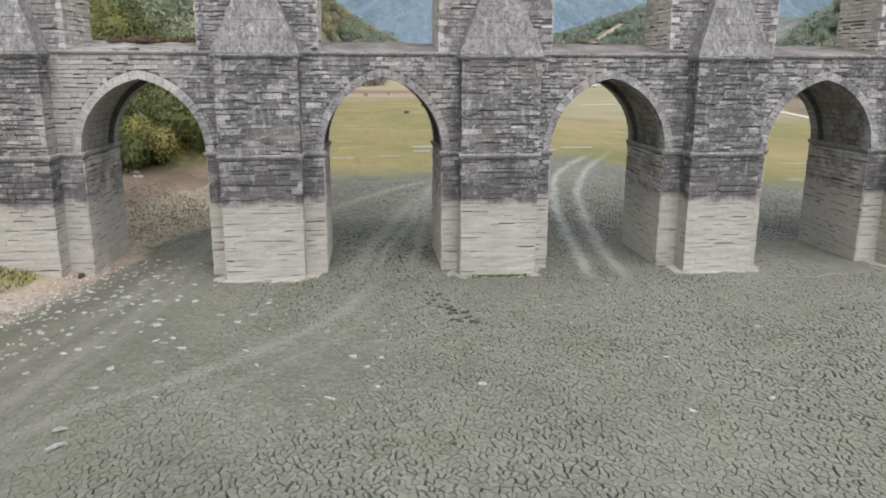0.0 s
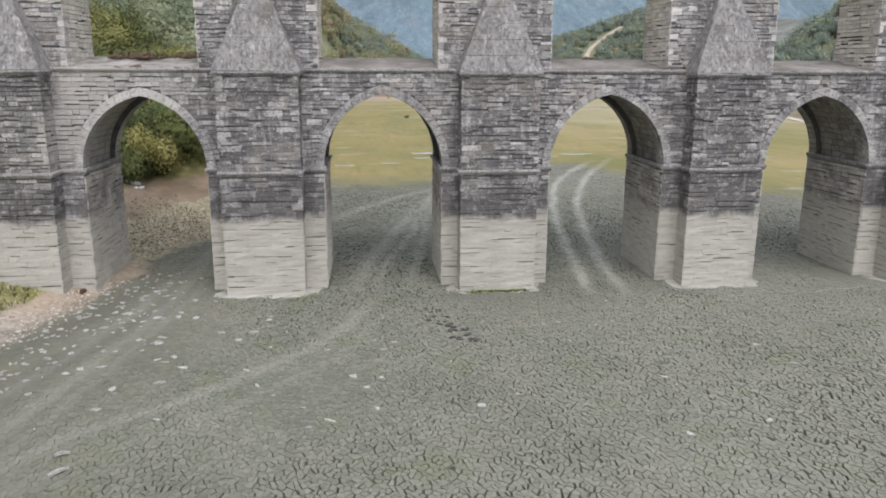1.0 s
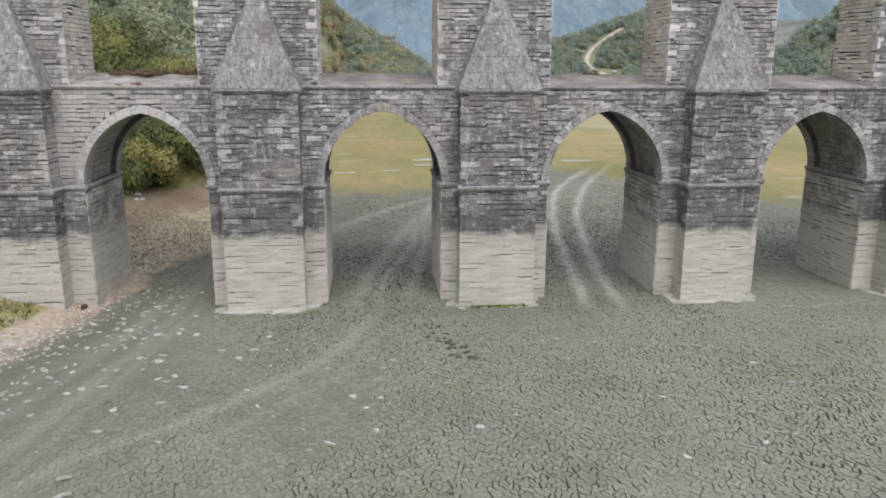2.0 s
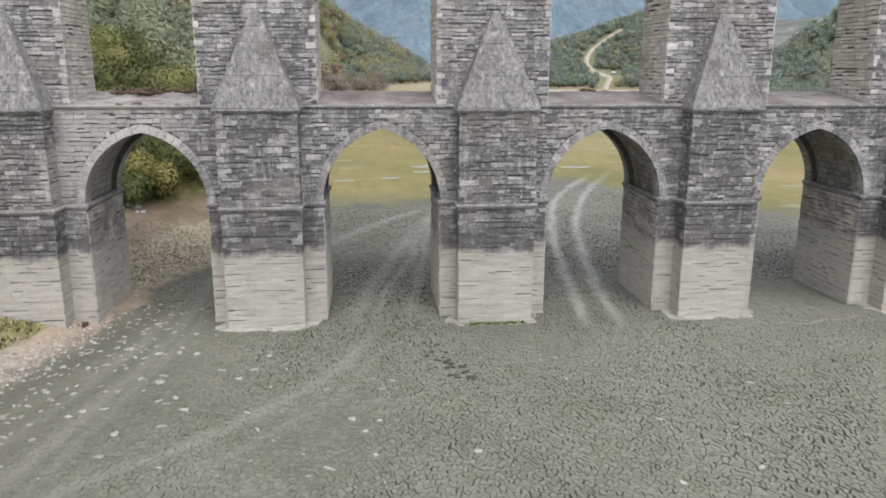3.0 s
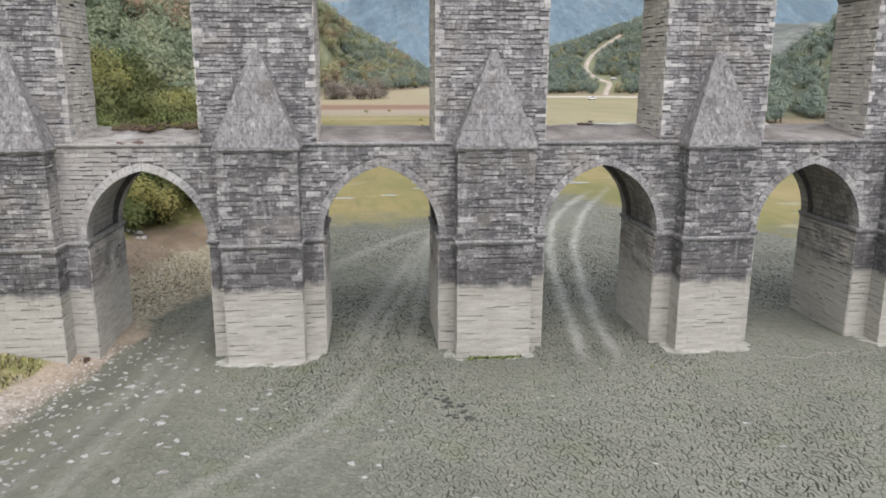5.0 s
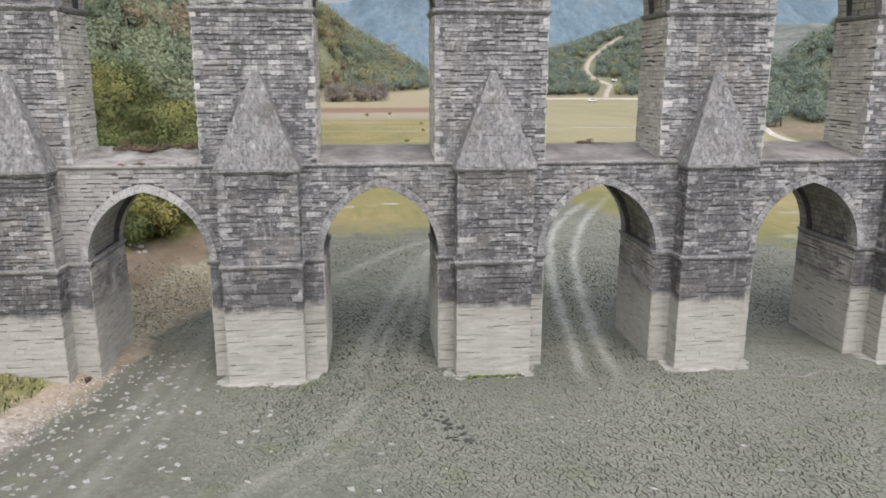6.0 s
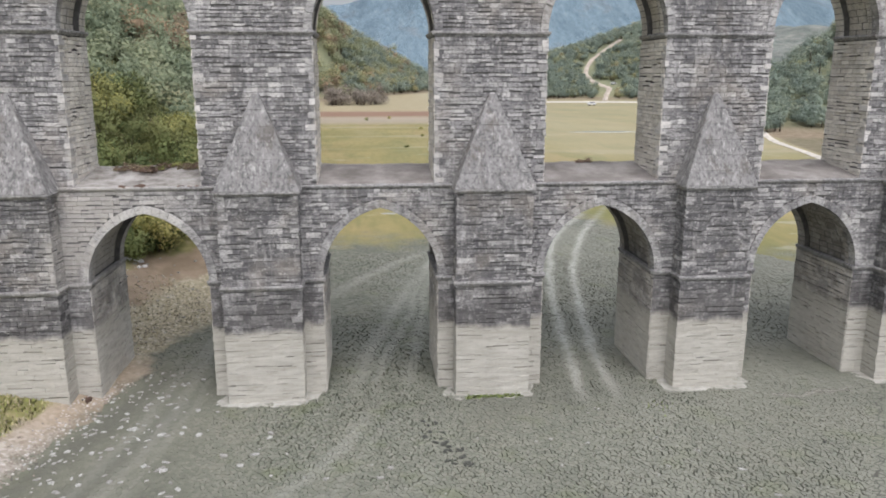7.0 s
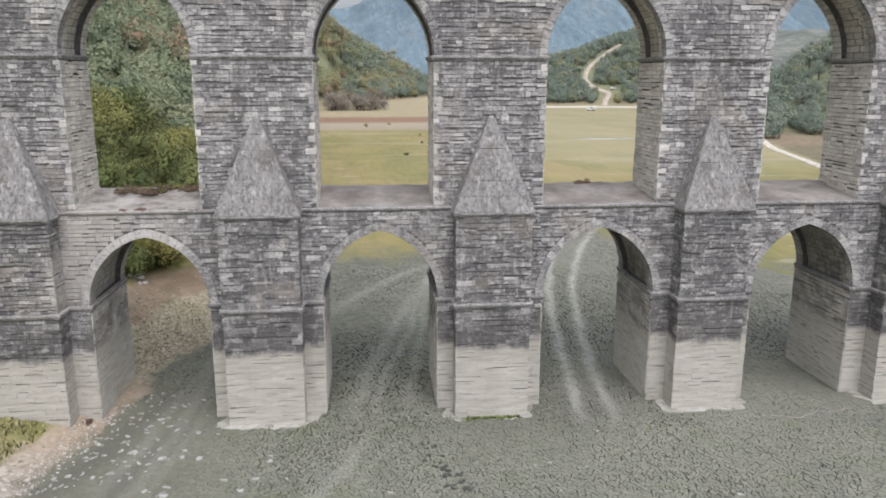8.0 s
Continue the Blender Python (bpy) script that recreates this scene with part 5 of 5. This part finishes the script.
# grass at the foot of the bank
def grass_patch(name, count, where, label, on_bank=True, blade=0.05, material=leaf_grass):
    q = []
    for _ in range(count):
        x, y = where()
        if on_bank and (float(shore(np.array([x]), np.array([y]))[0]) < 1.9 or noise.noise((x * 0.8, y * 0.8, 2.0)) < -0.05 + 0.3 * rng.normal(0, 0.5)):
            continue
        z = float(land(np.array([x]), np.array([y]))[0])
        h, a = rng.uniform(0.06, 0.2) * (1 if on_bank else 0.4), rng.uniform(0, math.pi)
        dx, dy = math.cos(a) * blade, math.sin(a) * blade
        lx, ly = rng.normal(0, 0.06, 2)
        q.append([(x - dx, y - dy, z - 0.02), (x + dx, y + dy, z - 0.02), (x + dx * 0.3 + lx, y + dy * 0.3 + ly, z + h + (0 if on_bank else 0.06)), (x - dx * 0.3 + lx, y - dy * 0.3 + ly, z + h)])
    return leaves_object(name, [(np.array(q), np.tile([0.0, -0.3, 1.0], (len(q), 4, 1)), rng.random(len(q)))], material, None, label, "grass", kind="stuff")


grass_patch("grass", 5500, lambda: (rng.normal(-12.6, 1.6), rng.normal(-2.4, 1.9)), "green and straw-coloured grass on the bank by the pier")
grass_patch("grass", 26, lambda: (rng.normal(22.7, 0.4), rng.normal(-2.4, 0.3)), "thin green weeds sprouting from the mud", False, 0.03, leaf_green)
grass_patch("grass", 230, lambda: (rng.uniform(12.7, 15.7), rng.normal(-0.42, 0.1)), "thin green weeds along the foot of a buttress", False, 0.045, leaf_green)
grass_patch("dry_grass", 3500, lambda: (rng.normal(-11.8, 1.5), rng.normal(-2.0, 2.0)), "straw-coloured dead grass on the bank by the pier", True, 0.04, leaf_straw)


def beach_spot():
    y = rng.uniform(9, 20)
    return float(np.interp(y, SHORE_Y, SHORE_X)) - rng.uniform(0.3, 6.5), y


grass_patch("dry_grass", 1500, beach_spot, "short straw-coloured grass among the pebbles of the beach", False, 0.025, leaf_straw)


# ---------------------------------------------------------------- shallow pools left in the meadow
def puddle(x, y, length, width):
    bm = bmesh.new()
    ring = []
    for i in range(40):
        a = 2 * math.pi * i / 40
        k = 1 + 0.45 * noise.noise((math.cos(a) * 1.6 + x, math.sin(a) * 1.6 + y, 2.0)) + 0.2 * noise.noise((math.cos(a) * 5 + x, math.sin(a) * 5, y))
        ring.append((math.cos(a) * length / 2 * k, math.sin(a) * width / 2 * k))
    z = max(float(land(np.array([x + a]), np.array([y + b]))[0]) for a, b in ring) + 0.03
    low = [bm.verts.new((x + a * 1.04, y + b * 1.04, z - 0.15)) for a, b in ring]
    top = [bm.verts.new((x + a, y + b, z)) for a, b in ring]
    bm.faces.new(top)
    for i in range(40):
        bm.faces.new((low[i], low[(i + 1) % 40], top[(i + 1) % 40], top[i]))
    return tagged(part("water", bm, water_mat), "shallow pool of standing water in the wet meadow", "puddle", kind="structure")


for x, y, length, width in ((15.2, 67.5, 4.0, 1.8), (14.4, 61.5, 2.0, 1.2), (10.0, 56, 2.0, 0.9), (35.9, 65, 4.0, 1.8), (31.5, 62, 2.4, 1.0), (4.5, 54, 2.2, 1.0), (79, 188, 20, 5)):
    puddle(x, y, length, width)


# ---------------------------------------------------------------- scraps on the mud
def scrap(x, y, size, material, label, name, category, group, tall=0.25):
    """A flat irregular lump with a bevelled upper edge."""
    r = rnd
    m = r.choice((6, 7, 8))
    z = float(land(np.array([x]), np.array([y]))[0])
    rim = []
    turn, lean = r.uniform(0, 3), r.uniform(0.35, 0.9)
    for k in range(m):
        a = 2 * math.pi * k / m
        d = size * r.uniform(0.55, 1.25)
        px, py = math.cos(a) * d, math.sin(a) * d * lean
        rim.append((px * math.cos(turn) - py * math.sin(turn), px * math.sin(turn) + py * math.cos(turn)))
    h = size * tall
    vs = [(a, b, -0.03) for a, b in rim] + [(a * 1.02, b * 1.02, h * 0.55) for a, b in rim] + [(a * 0.75, b * 0.75, h * r.uniform(0.8, 1.2)) for a, b in rim] + [(0, 0, h * 1.25)]
    fs = [(k, (k + 1) % m, m + (k + 1) % m, m + k) for k in range(m)] + [(m + k, m + (k + 1) % m, 2 * m + (k + 1) % m, 2 * m + k) for k in range(m)] + [(2 * m + k, 2 * m + (k + 1) % m, 3 * m) for k in range(m)]
    ob = piece(name, vs, fs, material)
    ob.location = (x, y, z)
    return tagged(ob, label, category, group)


PALE = [(2.5, -10.2), (5.5, -8.2), (6.7, -11.1), (7.2, -12.2), (7.9, -8.3), (8.4, -7.5), (7.8, -11.3), (7.6, -14.1), (6.0, -14.9), (5.0, -13.8), (5.3, -15.3), (11.3, -14.1), (18.8, -12.2), (20.9, -8.5), (20.9, -16.2), (17.8, -16.9), (21.6, -13.8), (16.1, -8.0), (24.1, -9.1), (24.6, -11.3), (16.2, -5.5), (-6.7, -2.2), (-5.5, -8.9)]
FLAKES = [(-5.1, -0.7), (-3.8, -2.2), (-4.3, -2.6), (-3.9, 1.2), (-4.2, -0.4), (-1.8, -6.1), (-1.7, -6.9), (-1.9, -6.7), (-2.2, -7.7), (-1.3, -8.8), (-0.9, -9.1), (-0.1, -9.7), (-0.7, -8.5), (-0.6, -11.1), (-2.7, -3.3), (-0.9, -3.5), (0.7, -5.7), (2.2, -5.7), (3.6, -5.8), (2.6, -3.6), (2.6, -4.1), (3.1, -11.7), (-4.2, -7.1), (-3.3, -9.4), (-3.7, -3.7), (-4.7, -4.6), (-6.3, -1.5), (-1.8, -2.6), (-3.2, 0.2), (-2.7, -0.2), (-2.2, -11.6), (-2.2, -13.3), (0.1, -14.3), (1.6, -6.7)]
for k, (x, y) in enumerate(FLAKES):
    white = k % 3 != 1
    scrap(x, y, rnd.uniform(0.14, 0.28), white_scrap if white else pale_scrap, "bleached ragged flake lying flat on the mud" if white else "flat pale stone on the smooth mud", "scrap" if white else "pale_stone", "debris", "pale scraps on the mud", 0.12)
for k, (x, y) in enumerate(PALE):
    big = k in (2, 7, 8, 11, 14)
    scrap(x, y, rnd.uniform(0.2, 0.26) if big else rnd.uniform(0.1, 0.2), white_scrap if big or k % 3 == 0 else pale_scrap,
          "bleached white scrap lying flat on the cracked mud" if big or k % 3 == 0 else "pale stone lying on the cracked mud", "scrap" if big or k % 3 == 0 else "pale_stone", "debris", "pale scraps on the mud", 0.14)
for k in range(250):
    y = rnd.uniform(-15, 5)
    d = abs(rnd.gauss(0.2, 2.9))
    x = float(np.interp(y, SHORE_Y, SHORE_X)) + d
    scrap(x, y, rnd.uniform(0.05, 0.18), pale_scrap if k % 3 else white_scrap, "pale stone stranded along the old shoreline" if k % 3 else "white litter stranded along the old shoreline", "pale_stone" if k % 3 else "scrap", "debris", "stones along the shoreline")
for x, y in ((9.8, -18.4), (11.8, -6.8), (10.8, -3.2), (10.9, -5.0), (10.4, -4.2), (13.5, -8.3), (29.3, -7.0), (30.5, -6.4), (5.4, -17.7), (11.2, -5.8), (-7.8, 0.8)):
    scrap(x, y, rnd.uniform(0.10, 0.19), dark_clod, "dark damp clod lying on the cracked mud", "mud_clod", "clod", "dark clods on the mud")
for k in range(26):
    t = rnd.random()
    scrap(10.3 + 1.5 * t + rnd.gauss(0, 0.25), -2.9 - 4.6 * t + rnd.gauss(0, 0.4), rnd.uniform(0.08, 0.22), dark_clod, "dark damp clod lying on the cracked mud", "mud_clod", "clod", "dark clods on the mud")
for k in range(46):
    scrap(rnd.uniform(0, 27), rnd.uniform(-17, -2), rnd.uniform(0.04, 0.1), pale_scrap if k % 3 else white_scrap, "small pale stone lying on the cracked mud" if k % 3 else "small white scrap lying on the cracked mud", "pale_stone" if k % 3 else "scrap", "debris", "pale scraps on the mud")
for k in range(46):
    y = rnd.uniform(8, 24)
    x = float(np.interp(y, SHORE_Y, SHORE_X)) - rnd.uniform(0.5, 10)
    scrap(x, y, rnd.uniform(0.08, 0.2), pale_scrap, "pale stone on the pebble beach behind the arch", "pale_stone", "debris", "stones on the beach")
for x, y, z in ((-10.9, 21.7, 0), (-10.5, 21.4, 0), (-10.7, 22.0, 0), (-9.9, 20.6, 0), (-11.3, 21.5, 0), (-10.2, 20.2, 0)):
    scrap(x, y, rnd.uniform(0.22, 0.38), litter_white, "white plastic litter below the shrubs", "scrap", "litter", "litter below the shrubs", 0.6)


def pebble_belt(name, count, where, material, label):
    """Loose pebbles too small and many to count, gathered in one mesh."""
    q = Soup()
    for _ in range(count):
        x, y, size = where()
        z = float(land(np.array([x]), np.array([y]))[0])
        a, flat_ = rnd.uniform(0, 3.1), rnd.uniform(0.35, 0.7)
        ring = [(math.cos(a + k * 1.257) * size * rnd.uniform(0.7, 1.2), math.sin(a + k * 1.257) * size * rnd.uniform(0.6, 1.0)) for k in range(5)]
        q.add([(x + u, y + v, z - 0.02) for u, v in ring] + [(x + u * 0.8, y + v * 0.8, z + size * flat_) for u, v in ring], [(5, 6, 7, 8, 9)] + [(k, (k + 1) % 5, 5 + (k + 1) % 5, 5 + k) for k in range(5)])
    return tagged(q.make(name, material), label, "pebbles", kind="stuff")


def shore_spot():
    y = rnd.uniform(-20, 3.5)
    return float(np.interp(y, SHORE_Y, SHORE_X)) + rnd.gauss(-0.6, 0.5), y, rnd.uniform(0.025, 0.085)


def gravel_spot():
    y = rnd.uniform(7.5, 20)
    return float(np.interp(y, SHORE_Y, SHORE_X)) - abs(rnd.gauss(0.5, 3.2)), y, rnd.uniform(0.03, 0.1)


pebble_belt("pebbles", 1300, shore_spot, shore_pebble, "pale pink and white pebbles edging the old shoreline")
pebble_belt("pebbles", 1500, gravel_spot, beach_pebble, "tan and grey pebbles strewn over the beach")
scrap(-7.55, 0.75, 0.34, brown_clod, "dark reddish-brown clod in the corner of a pier", "mud_clod", "clod", "dark clods on the mud", 0.5)


def plank(x, y, length, width, turn, material, label):
    """A driftwood plank, bowed and split at one end."""
    bm = bmesh.new()
    n = 8
    rows = []
    for i in range(n + 1):
        t = i / n
        u = (t - 0.5) * length
        w = width * (0.55 + 0.45 * math.sin(math.pi * min(1, t * 1.1 + 0.08)))
        z = 0.05 + 0.05 * math.sin(math.pi * t)
        rows.append([bm.verts.new((u, v, zz)) for v, zz in ((-w / 2, z - 0.05), (w / 2, z - 0.05), (w / 2 * 0.9, z + 0.03), (-w / 2 * 0.9, z + 0.03))])
    for a, b in zip(rows, rows[1:]):
        for e in range(4):
            bm.faces.new((a[e], a[(e + 1) % 4], b[(e + 1) % 4], b[e]))
    bm.faces.new(rows[0][::-1]), bm.faces.new(rows[-1])
    ob = part("plank", bm, material)
    ob.location = (x, y, 0.0)
    ob.rotation_euler = (0, 0, radians(turn))
    return tagged(ob, label, "driftwood")


plank(-1.8, -17.7, 0.62, 0.13, 48, white_scrap, "bleached white plank lying on the smooth mud")
plank(-2.1, -16.6, 0.45, 0.14, 20, pale_scrap, "grey weathered plank lying on the smooth mud")


def branch(points, thick, label):
    """A fallen dry branch with side twigs lying on the mud."""
    e = empty("dry_branch", label, "branch")
    r = random.Random(19)

    def twig(line, t0, name):
        s = Soup()
        rings = []
        for i, q in enumerate(line):
            w = t0 * (1 - 0.8 * i / (len(line) - 1))
            d = (line[min(i + 1, len(line) - 1)] - line[max(i - 1, 0)]).normalized()
            n = Vector((-d.y, d.x, 0))
            rings.append([q + n * w * math.cos(a) + Vector((0, 0, w * (1 + math.sin(a)))) for a in (0, 1.26, 2.51, 3.77, 5.03)])
        s.add([v for ring in rings for v in ring], [(5 * m + k, 5 * m + (k + 1) % 5, 5 * m + 5 + (k + 1) % 5, 5 * m + 5 + k) for m in range(len(rings) - 1) for k in range(5)] + [(4, 3, 2, 1, 0)])
        s.make(name, drift_wood, e)

    main = []
    for a, b in zip(points, points[1:]):
        for k in range(5):
            main.append(Vector((*a, 0)).lerp(Vector((*b, 0)), k / 5) + Vector((r.uniform(-0.06, 0.06), r.uniform(-0.1, 0.1), 0.0)))
    twig(main, thick, "stem")
    for i in range(3, len(main) - 2, 2):
        side = r.choice((-1, 1))
        d = Vector((r.uniform(0.4, 0.9), side * r.uniform(0.3, 0.8), 0)) * r.uniform(0.5, 1.3)
        twig([main[i], main[i] + d * 0.5 + Vector((0, r.uniform(-0.1, 0.1), 0.02)), main[i] + d], thick * 0.6, "twig")
    return e


branch([(29.6, -1.5), (31.1, -1.9), (32.5, -1.2), (33.6, -1.3), (34.8, -0.8)], 0.035, "pale dry branch with bare twigs lying on the mud")


# ---------------------------------------------------------------- roads and vehicles far off
def road(name, pts, width, material, label, lift=0.35):
    """A strip laid over the land."""
    s = Soup()
    pts = [Vector((x, y, 0)) for x, y in pts]
    fine = []
    for a, b in zip(pts, pts[1:]):
        fine += [a.lerp(b, k / 8) for k in range(8)]
    fine.append(pts[-1])
    rows = []
    for i, q in enumerate(fine):
        d = (fine[min(i + 1, len(fine) - 1)] - fine[max(i - 1, 0)]).normalized()
        n = Vector((-d.y, d.x, 0)) * width / 2 * rnd.uniform(0.85, 1.15)
        row = []
        for k in (-1, 0, 1):
            v = q + n * k
            row.append((v.x, v.y, float(land(np.array([v.x]), np.array([v.y]))[0]) + lift - (0.25 if k else 0)))
        rows.append(row)
    for a, b in zip(rows, rows[1:]):
        s.add(a + b, [(0, 1, 4, 3), (1, 2, 5, 4)])
    return tagged(s.make(name, material), label, "road", kind="structure")


def at(slope, y):
    return (7.7 + slope * (y + 38.6), y)


road("road", [at(0.20, 432), at(0.26, 430), at(0.32, 428), at(0.37, 420)], 24, gravel_road, "pale gravel road along the far shore")
road("road", [(131, 215), (124, 190), (117, 165), (110, 141), (103.5, 117.5), (98, 100)], 2.1, gravel_road, "pale gravel road at the foot of the near hill")
road("track", [at(*q) for q in TRACK_LINE], 3.4, dirt_road, "sandy track winding up the scrub-covered hill", 0.6)


def car(x, y, turn, length, height, label, name, category):
    z = float(land(np.array([x]), np.array([y]))[0])
    e = empty(name, label, category)
    e.matrix_basis = pose(x, y, z + 0.02, 0, 0, turn)
    bm = bmesh.new()
    w = 1.8
    prof = [(-0.5, 0.3), (0.5, 0.3), (0.5, 0.55), (0.42, 0.6), (0.30, 1.0), (-0.46, 1.0), (-0.5, 0.6)]
    sides = []
    for sgn in (-1, 1):
        sides.append([bm.verts.new((u * length, sgn * w / 2 * (0.88 if h > 0.9 else 1), h * height)) for u, h in prof])
    m = len(prof)
    bm.faces.new(sides[0][::-1]), bm.faces.new(sides[1])
    for k in range(m):
        bm.faces.new((sides[0][k], sides[0][(k + 1) % m], sides[1][(k + 1) % m], sides[1][k]))
    bmesh.ops.bevel(bm, geom=bm.edges[:], offset=0.08, segments=2, affect="EDGES")
    part("body", bm, car_paint, e)
    for sgn in (-1, 1):
        s = Soup()
        s.box(-0.3 * length, 0.28 * length, sgn * w / 2 * 0.95 - 0.03, sgn * w / 2 * 0.95 + 0.03, 0.66 * height, 0.9 * height)
        s.make("side_window", car_glass, e, "dark tinted window")
        for u in (-0.3, 0.3):
            bm = bmesh.new()
            bmesh.ops.create_cone(bm, cap_ends=True, segments=14, radius1=0.34, radius2=0.34, depth=0.24, matrix=Matrix.Translation((u * length, sgn * w / 2 * 0.9, 0.34)) @ Matrix.Rotation(radians(90), 4, "X"))
            part("wheel", bm, rubber, e)
    return e


vx, vy = at(0.294, 378)
car(vx, vy, 8, 4.6, 2.0, "white van parked on the meadow by the far shore", "van", "van")
vx, vy = at(0.3225, 479)
car(vx, vy, 30, 4.2, 1.6, "white car parked beside the winding track", "car", "car")
